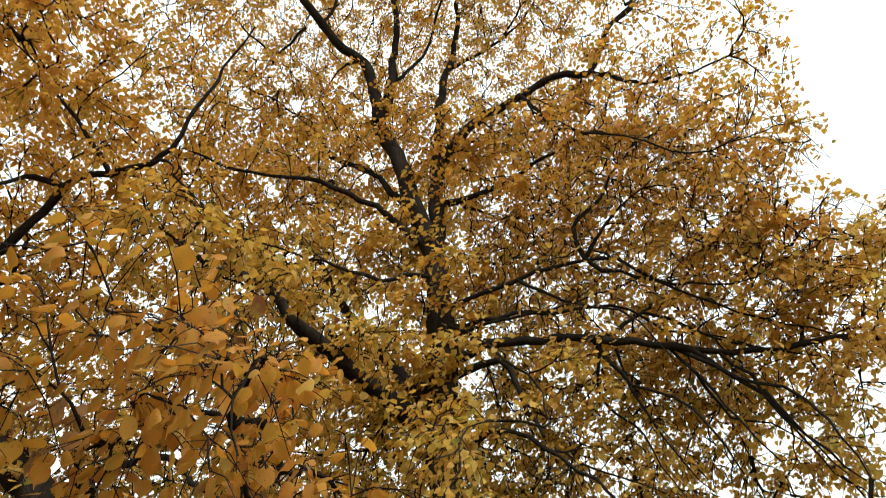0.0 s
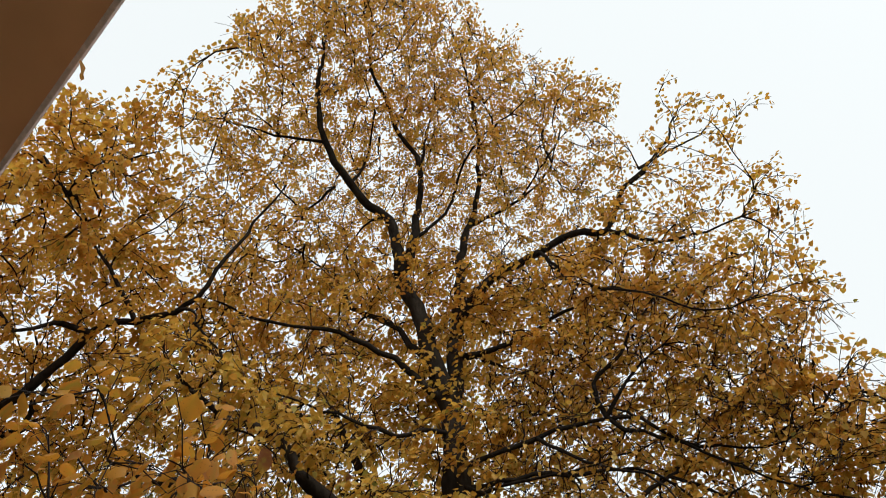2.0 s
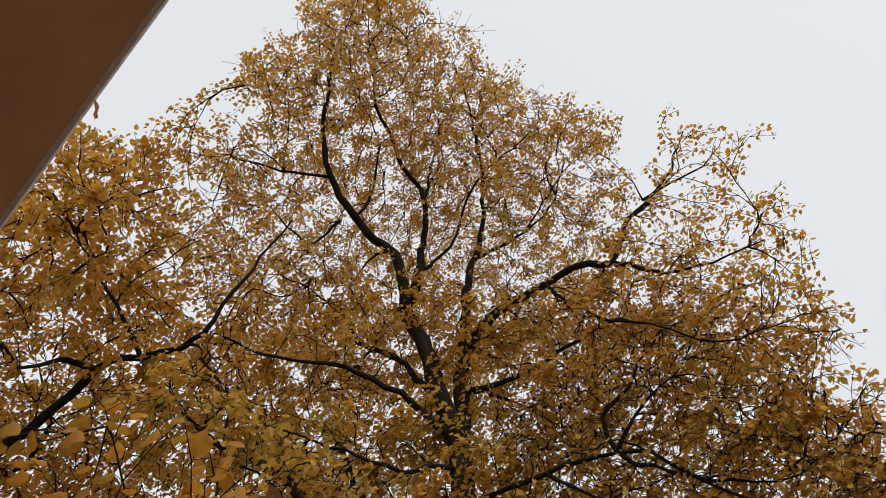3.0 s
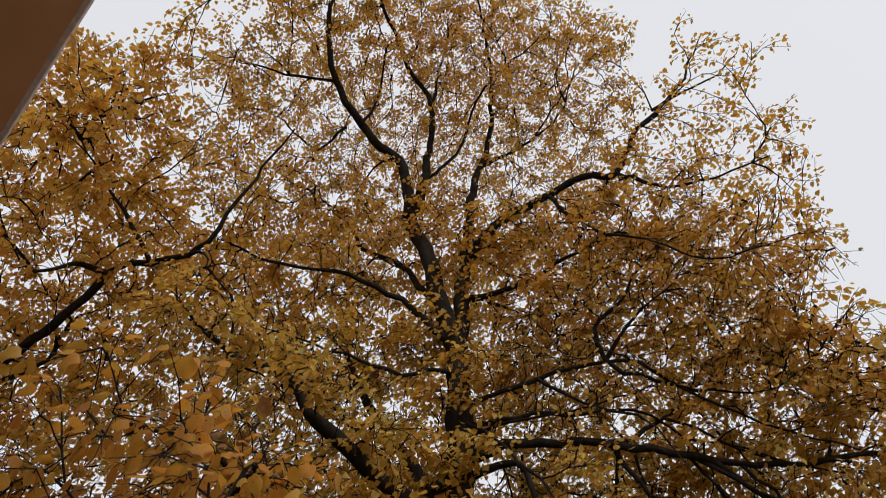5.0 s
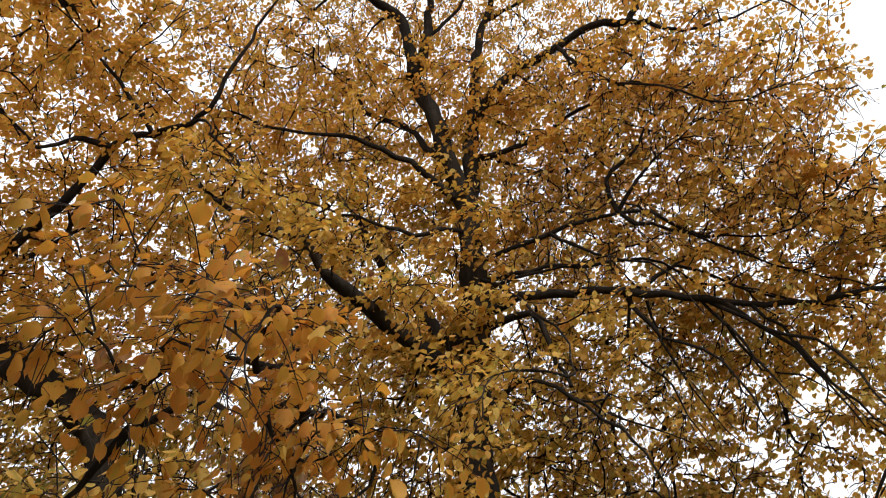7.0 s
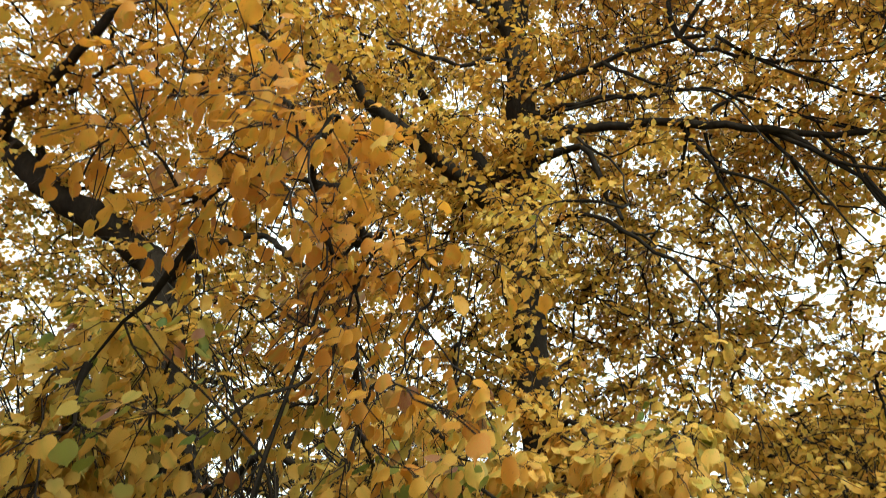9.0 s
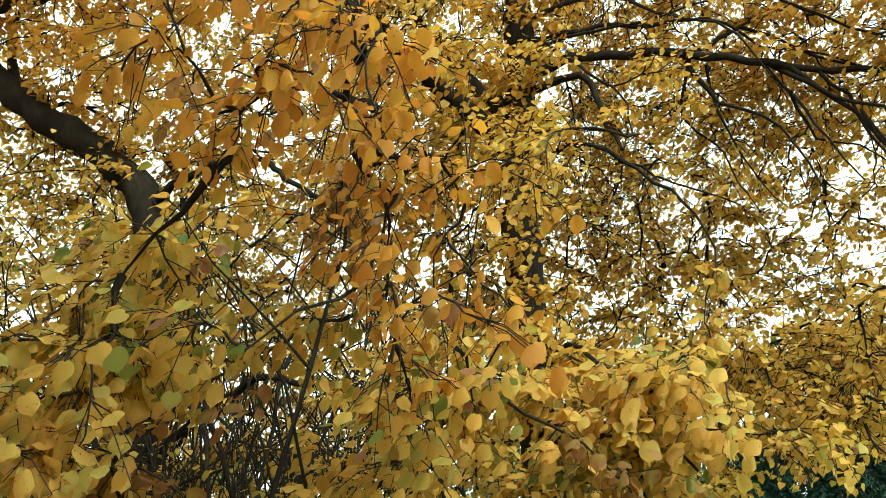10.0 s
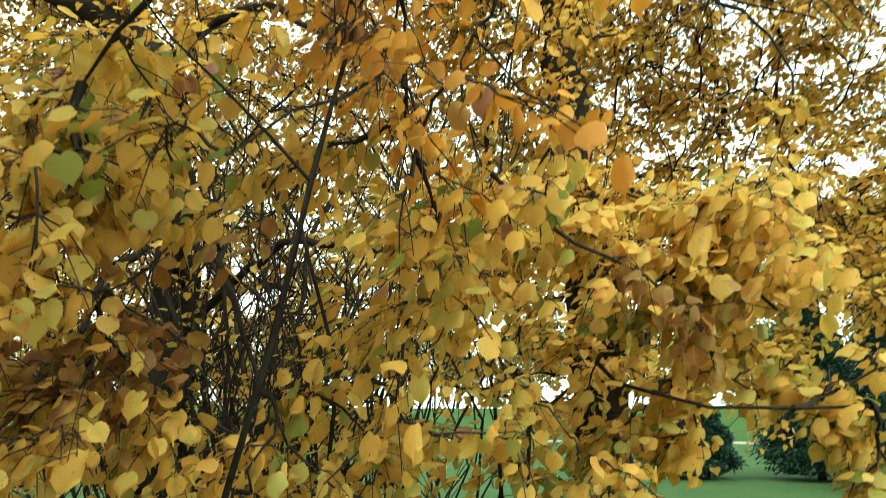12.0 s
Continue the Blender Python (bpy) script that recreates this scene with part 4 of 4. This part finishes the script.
def dress(tree, skeleton, crowns, rng):
    """Twigs and leaves of a tree, crown by crown. Returns the leaves of the low boughs, to be hung singly."""
    known, low = list(skeleton), []
    for name, lobes, twigs, shoots, per_shoot, size, sag in crowns:
        near = name in ("near", "bough", "skirt", "spray", "withered", "row")
        reach = (0.04, 0.11) if name == "row" else (0.06, 0.17) if name == "spray" else (0.08, 0.24) if near else (0.14, 0.34) if name in ("bare", "low_bare") else (0.10, 0.26)
        spread = 1.4 if name in ("skirt", "near") else 1.1
        if near or name in ("stem", "fan") or "bare" in name:
            tips = in_lobes([(x, y, z, r * spread) for x, y, z, r in lobes], twigs, rng)
        else:
            tips = evenly(lobes, int(twigs * 2.2), rng, GAPS.get(name, 0.074), {"back": 0.1, "crown": 0.3, "lower": 0.0, "right": 0.5, "low": 0.5}.get(name, 0.42))
        if not len(tips):
            continue
        if not near:                                         # sprays lie in tiers that droop outwards
            q = tips[:, 2] + 0.25 * np.hypot(tips[:, 0] - skeleton[0][0][0, 0], tips[:, 1] - skeleton[0][0][0, 1])
            tips[:, 2] += 0.6 * (np.round(q / 0.26) * 0.26 - q)
        tips = tips[off_the_way(tips) > 1.12]
        lines = grow(known, tips, rng, sag, 1.2 if near else {"bare": 1.4, "low_bare": 1.5, "spire": 1.2, "top": 1.3, "middle": 1.3}.get(name, 1.5))
        known += [(p[::2], r[::2]) for p, r in lines if len(p) > 3]
        extra, B, T, N, S = leafy(lines, rng, shoots, per_shoot, size, reach, stout=1.0 if near else 1.4, bare={"bare": 0.8, "low_bare": 0.8, "top": 0.12, "hanging": 0.3, "low": 0.32}.get(name, 0.15), stalks=near)
        thick = [x for x in lines if x[1][0] > 0.006]
        thin = [x for x in lines if x[1][0] <= 0.006]
        for group, n in ((thick, 6), (thin, 4), (extra, 3)):
            if group:
                v, f = tubes(group, n)
                part("twig_work", mesh_from("twig_work", v, f, TWIG if n < 6 else BARK), tree, kind="stuff")
        ok = off_the_way(B) > 1.0
        B, T, N, S = B[ok], T[ok], N[ok], S[ok]
        curl = rng.normal(1.4, 0.8, len(B))
        if name in ("near", "bough"):
            pick = np.argsort(np.linalg.norm(B - np.array([-0.6, 1.6, 1.95]), axis=1))
            pick, rest = pick[:150], pick[150:]
            low += [(B[i], T[i], N[i], S[i], LEAF_OWN_ORANGE if name == "near" else LEAF_OWN_LOW) for i in pick]
            B, T, N, S, curl = B[rest], T[rest], N[rest], S[rest], curl[rest]
        mat = {"withered": LEAF_DEAD, "stem": LEAF_MID, "fan": LEAF_MID, "low_bare": LEAF_MID, "near": LEAF_ORANGE, "back": LEAF_LOW, "hanging": LEAF_MID, "low": LEAF_MID, "skirt": LEAF_LOW, "bough": LEAF_LOW, "spray": LEAF_LOW, "row": LEAF_LOW, "lower": LEAF_LOW}.get(name, LEAF)
        v, f, uv = place_blades(NEAR_BLADE if near else FAR_BLADE, B, T, N, S, curl)
        part("foliage", mesh_from("foliage", v, f, mat, uv), tree, "withered brown leaves" if name == "withered" else "golden yellow autumn leaves", kind="stuff")
    return low


def suckers(tree, rng, count=180):
    """Thin straight shoots from the roots round the second trunk, dark and nearly leafless below."""
    lines = []
    for _ in range(count):
        x, y = rng.uniform(-2.4, -0.85), rng.uniform(3.7, 4.6)
        h = rng.uniform(1.8, 3.5)
        lean = rng.normal(0, 0.5, 2).clip(-0.6, 0.6) + [-0.06, 0.12]
        s = np.linspace(0, 1, 9)
        bow = rng.normal(0, 0.6, 2)
        p = np.stack([x + (lean[0] * s + bow[0] * s * (1 - s) * 2) * h * 0.6, y + (lean[1] * s + bow[1] * s * (1 - s) * 2) * h * 0.6, -0.03 + s * h], -1)
        p[1:] += np.cumsum(rng.normal(0, 0.042, (8, 3)), 0)
        lines.append((p, np.linspace(rng.uniform(0.006, 0.012), 0.004, 9)))
        for _ in range(3):                                   # forks that cross their neighbours
            i = rng.integers(3, 8)
            o = unit(p[i] - p[i - 1]) * 0.6 + unit(rng.normal(size=3)) * 0.7
            e = rng.uniform(0.25, 0.6)
            q = p[i] + np.linspace(0, e, 5)[:, None] * o + np.cumsum(rng.normal(0, 0.012, (5, 3)), 0)
            lines.append((q, np.linspace(0.0045, 0.0015, 5)))
    v, f = tubes(lines, 5)
    part("thicket", mesh_from("thicket", v, f, BARK), tree, kind="stuff")
    extra, B, T, N, S = leafy([(p[3:], r) for p, r in lines if len(p) > 5], rng, 3, 2, 0.050, (0.15, 0.35), 0.4)
    v, f = tubes(extra, 3)
    part("twig_work", mesh_from("twig_work", v, f, TWIG), tree, kind="stuff")
    v, f, uv = place_blades(FAR_BLADE, B, T, N, S, rng.normal(1, 1, len(B)))
    part("foliage", mesh_from("foliage", v, f, LEAF_LOW, uv), tree, kind="stuff")


def hang_leaves(tree, leaves, rng):
    """Single leaves of the low boughs, each a part of its own on a few shared blades."""
    shapes = {}
    for mat in (LEAF_OWN_LOW, LEAF_OWN_ORANGE):
        v, f, uv = NEAR_BLADE
        shapes[mat] = [mesh_from("leaf", v * np.array([1, 1, rng.normal(1.3, 0.9)]), f, mat, uv) for _ in range(6)]
    for b, t, n, s, mat in leaves:
        y = unit(np.cross(n, t))
        z = np.cross(t, y)
        m = Matrix([[*r, c] for r, c in zip(np.stack([t, y, z], 1) * s, b)] + [[0, 0, 0, 1]])
        ob = part("leaf", shapes[mat][rng.integers(6)], tree)
        ob.matrix_world = m


big_tree, bones = make_tree(BIG, "tall linden with golden autumn leaves and dark bark on the lawn", big_limbs, big_crowns, rng)
dress(big_tree, bones, big_crowns + bare_twigs(big_crowns, 1.05), rng)
small_tree, bones = make_tree(SMALL, "leaning linden whose yellow leafy boughs hang beside the house", small_limbs, small_crowns, rng)
low_leaves = dress(small_tree, bones, small_crowns + shoot_crowns + bare_twigs(small_crowns, 0.7), rng)
hang_leaves(small_tree, low_leaves, rng)
suckers(small_tree, rng)


# ---------------------------------------------------------------- beyond the trees
def conifer(base, height, width, rng, label):
    """A dense dark evergreen: trunk and a crown of many drooping needle sprays in tiers."""
    tree = tagged(new("conifer"), label, "tree", group="evergreens behind the lawn")
    tree.matrix_world = Matrix.Translation(base)
    bpy.context.view_layer.update()
    base = np.array(base)
    v, f = tubes([(np.array([base, base + [0, 0, height * 0.5], base + [0, 0, height * 0.97]]), np.array([0.11, 0.07, 0.015]))], 8)
    part("trunk", mesh_from("trunk", v, f, BARK), tree)
    n = 52000
    u = rng.random(n) ** 0.8
    ang = rng.random(n) * 2 * np.pi
    prof = width * (1 - u) ** 0.55 * (0.35 + 0.65 * np.minimum(1, u * 6 + 0.35))
    rad = prof * (0.35 + 0.65 * rng.random(n) ** 0.5) * (1 + 0.16 * np.sin(ang * 5 + u * 21) + 0.10 * np.sin(ang * 11 + u * 50))
    out = np.stack([np.cos(ang), np.sin(ang), np.zeros(n)], -1)
    at = base + out * rad[:, None] + np.stack([np.zeros(n), np.zeros(n), 0.15 + u * (height - 0.15)], -1)
    tip = unit(out + rng.normal(0, 0.7, (n, 3)) + [0, 0, -0.25])
    nor = unit(np.stack([-out[:, 0] * 0.3, -out[:, 1] * 0.3, np.ones(n)], -1) + rng.normal(0, 0.5, (n, 3)))
    v, f, uv = place_blades(NEEDLES, at, tip, nor, rng.uniform(0.10, 0.18, n), np.full(n, 1.0))
    part("crown", mesh_from("crown", v, f, CONIFER, uv), tree, "dense dark green needle sprays", kind="stuff")


rng = np.random.default_rng(5)
for base, h, w in (((7.3, 19.4, 0), 4.6, 1.5), ((9.4, 18.6, 0), 5.4, 1.8), ((11.6, 17.6, 0), 5.0, 1.8), ((7.9, 15.2, 0), 2.2, 1.1)):
    conifer(base, h, w, rng, "dense dark green evergreen at the edge of the lawn")
conifer((4.1, 19.5, 0), 2.3, 1.2, rng, "small blue-green spruce on the lawn")


def broadleaf(base, height, width, rng):
    """A distant autumn tree: trunk, limbs and an uneven crown of many small leaf clumps."""
    tree = tagged(new("distant_tree"), "hazy distant tree in green and yellow autumn leaf", "tree", group="trees beyond the lawn")
    tree.matrix_world = Matrix.Translation(base)
    bpy.context.view_layer.update()
    base = np.array(base)
    top = base + [0, 0, height * 0.8]
    lines = [(np.array([base, base + [0.1, 0, height * 0.4], top]), np.array([0.25, 0.17, 0.03]))]
    heads = []
    for _ in range(9):
        a = rng.random() * 6.28
        s = base + [0, 0, height * rng.uniform(0.25, 0.6)]
        e = s + np.array([math.cos(a) * width * 0.6, math.sin(a) * width * 0.6, height * rng.uniform(0.1, 0.35)])
        lines.append((np.array([s, (s + e) / 2 + [0, 0, 0.2], e]), np.array([0.09, 0.06, 0.02])))
        heads.append((*e, width * rng.uniform(0.3, 0.5)))
    v, f = tubes(lines, 6)
    part("trunk", mesh_from("trunk", v, f, BARK), tree)
    heads.append((*top, width * 0.4))
    at = in_lobes(heads, 3000, rng)
    n = len(at)
    v, f, uv = place_blades(FAR_BLADE, at, unit(rng.normal(size=(n, 3)) + [0, 0, -0.5]), unit(rng.normal(size=(n, 3)) + [0, 0, 0.8]), rng.uniform(0.18, 0.42, n), np.ones(n))
    part("crown", mesh_from("crown", v, f, FAR_LEAF, uv), tree, kind="stuff")


def bank():
    """A low grassy bank in a ring round the lawn, with a road on top."""
    rings = [(53, -0.3), (54.5, 0.7), (56.5, 2.2), (58, 2.37), (92, 2.37), (100, -0.3)]
    k = 96
    v = [(math.sin(i * 2 * math.pi / k) * r, math.cos(i * 2 * math.pi / k) * r, z + (0.12 * noise.noise(Vector((i * 0.7, r, 0))) if r < 58 else 0)) for r, z in rings for i in range(k)]
    f = [(a * k + i, (a + 1) * k + i, (a + 1) * k + (i + 1) % k, a * k + (i + 1) % k) for a in range(len(rings) - 1) for i in range(k)]
    return tagged(new("bank", mesh_from("bank", v, f, GRASS)), "low grassy bank beyond the lawn", "bank", kind="structure")


bank()


for k in range(26):
    a = radians(-62 + k * 4.4 + rng.uniform(-1.2, 1.2))
    d = rng.uniform(62, 85)
    broadleaf((math.sin(a) * d, math.cos(a) * d, 2.36), rng.uniform(6.5, 10.5), rng.uniform(3.2, 4.6), rng)


# a pale path across the far lawn
bm = bmesh.new()
box(bm, (-15, 48.2, -0.05), (17, 50.2, 0.09))
tagged(new("path", bm_mesh("path", bm, GRAVEL)), "pale gravel path across the lawn", "path", kind="structure")


def parked_car():
    """A white car on the bank, side on."""
    car = tagged(new("car"), "white parked car on the grassy bank beyond the lawn", "car")
    car.matrix_world = Matrix.Translation((18.2, 58.6, 2.40))
    bpy.context.view_layer.update()
    X, Y, Z = 18.2, 58.6, 2.40
    side = [(-2.1, 0.35), (-2.15, 0.75), (-1.95, 0.95), (-1.5, 1.0), (-0.9, 1.42), (0.7, 1.46), (1.35, 1.02), (1.95, 0.9), (2.1, 0.7), (2.1, 0.35)]
    bm = bmesh.new()
    rows = [[bm.verts.new((X + x, Y + w * (0.8 if z < 1.05 else 0.62), Z + z)) for x, z in side] for w in (-1, 1)]
    bm.faces.new(rows[0])
    bm.faces.new(rows[1][::-1])
    for i in range(len(side)):
        j = (i + 1) % len(side)
        bm.faces.new((rows[0][j], rows[0][i], rows[1][i], rows[1][j]))
    bmesh.ops.bevel(bm, geom=list(bm.edges), offset=0.04, segments=2, affect="EDGES")
    part("body", bm_mesh("body", bm, CAR_PAINT), car)
    for x0, x1 in ((-0.85, -0.1), (0.0, 0.85)):
        bm = bmesh.new()
        box(bm, (X + x0, Y - 0.745, Z + 1.06), (X + x1, Y - 0.70, Z + 1.36), None, 0.01)
        part("window", bm_mesh("window", bm, CAR_GLASS), car)
    for x in (-1.35, 1.35):
        for y in (-0.78, 0.78):
            bm = bmesh.new()
            bmesh.ops.create_cone(bm, cap_ends=True, segments=20, radius1=0.32, radius2=0.32, depth=0.2,
                                  matrix=Matrix.Translation((X + x, Y + y, Z + 0.32)) @ Matrix.Rotation(radians(90), 4, "X"))
            part("wheel", bm_mesh("wheel", bm, RUBBER), car)


parked_car()


# ---------------------------------------------------------------- the house corner with its eave
def eave_house():
    """The house stands askew to the view: its eave runs at 45 degrees."""
    turn = Matrix.Translation((-0.213, -0.213, 0)) @ Matrix.Rotation(radians(-45), 4, "Z")   # x along the eave, y out from the house
    house = tagged(new("house"), "rendered house with a wide brown boarded eave", "house")
    for name, mat, lo, hi, bev in (("wall", RENDER_WALL, (-9, -1.05, -0.1), (9, -0.75, 3.32), 0.0),
                                   ("wall", RENDER_WALL, (-9, -8.05, -0.1), (9, -7.75, 3.32), 0.0),
                                   ("wall", RENDER_WALL, (-9, -7.75, -0.1), (-8.7, -1.05, 3.32), 0.0),
                                   ("wall", RENDER_WALL, (8.7, -7.75, -0.1), (9, -1.05, 3.32), 0.0),
                                   ("soffit", SOFFIT, (-9.2, -1.2, 3.32), (9.2, -0.014, 3.36), 0.0),
                                   ("fascia", FASCIA, (-9.2, -0.014, 3.310), (9.2, 0.000, 3.345), 0.002)):
        bm = bmesh.new()
        box(bm, lo, hi, turn, bev)
        part(name, bm_mesh(name, bm, mat), house)
    bm = bmesh.new()
    box(bm, (-9.3, -4.72, -0.03), (9.3, -0.03, 0.02), turn @ Matrix.Translation((0, 0, 3.42)) @ Matrix.Rotation(radians(-24), 4, "X"))
    part("roof", bm_mesh("roof", bm, ROOF_TILE), house)
    bm = bmesh.new()
    box(bm, (-9.3, 0.03, -0.03), (9.3, 4.72, 0.02), turn @ Matrix.Translation((0, -8.66, 3.42)) @ Matrix.Rotation(radians(24), 4, "X"))
    part("roof", bm_mesh("roof", bm, ROOF_TILE), house)
    v, f, uv = place_blades(NEAR_BLADE, np.array([[-0.931, 0.519, 3.314]]), unit(np.array([[0.6, 0.45, -0.35]])), unit(np.array([[-0.2, -0.45, 0.8]])), np.array([0.045]), np.array([1.8]))
    tagged(new("fallen_leaf", mesh_from("fallen_leaf", v, f, LEAF_OWN, uv)), "yellow linden leaf caught on the pale eave edge", "leaf")
    # added slab, never in view: a reflector that brightens the underside of the eave
    bm = bmesh.new()
    box(bm, (-9.0, -0.75, -0.12), (9.0, 0.95, 0.055), turn)
    tagged(new("terrace", bm_mesh("terrace", bm, BOUNCE_CONCRETE)), "unseen pale concrete slab added along the house wall to bounce light onto the soffit", "terrace", kind="structure")


eave_house()
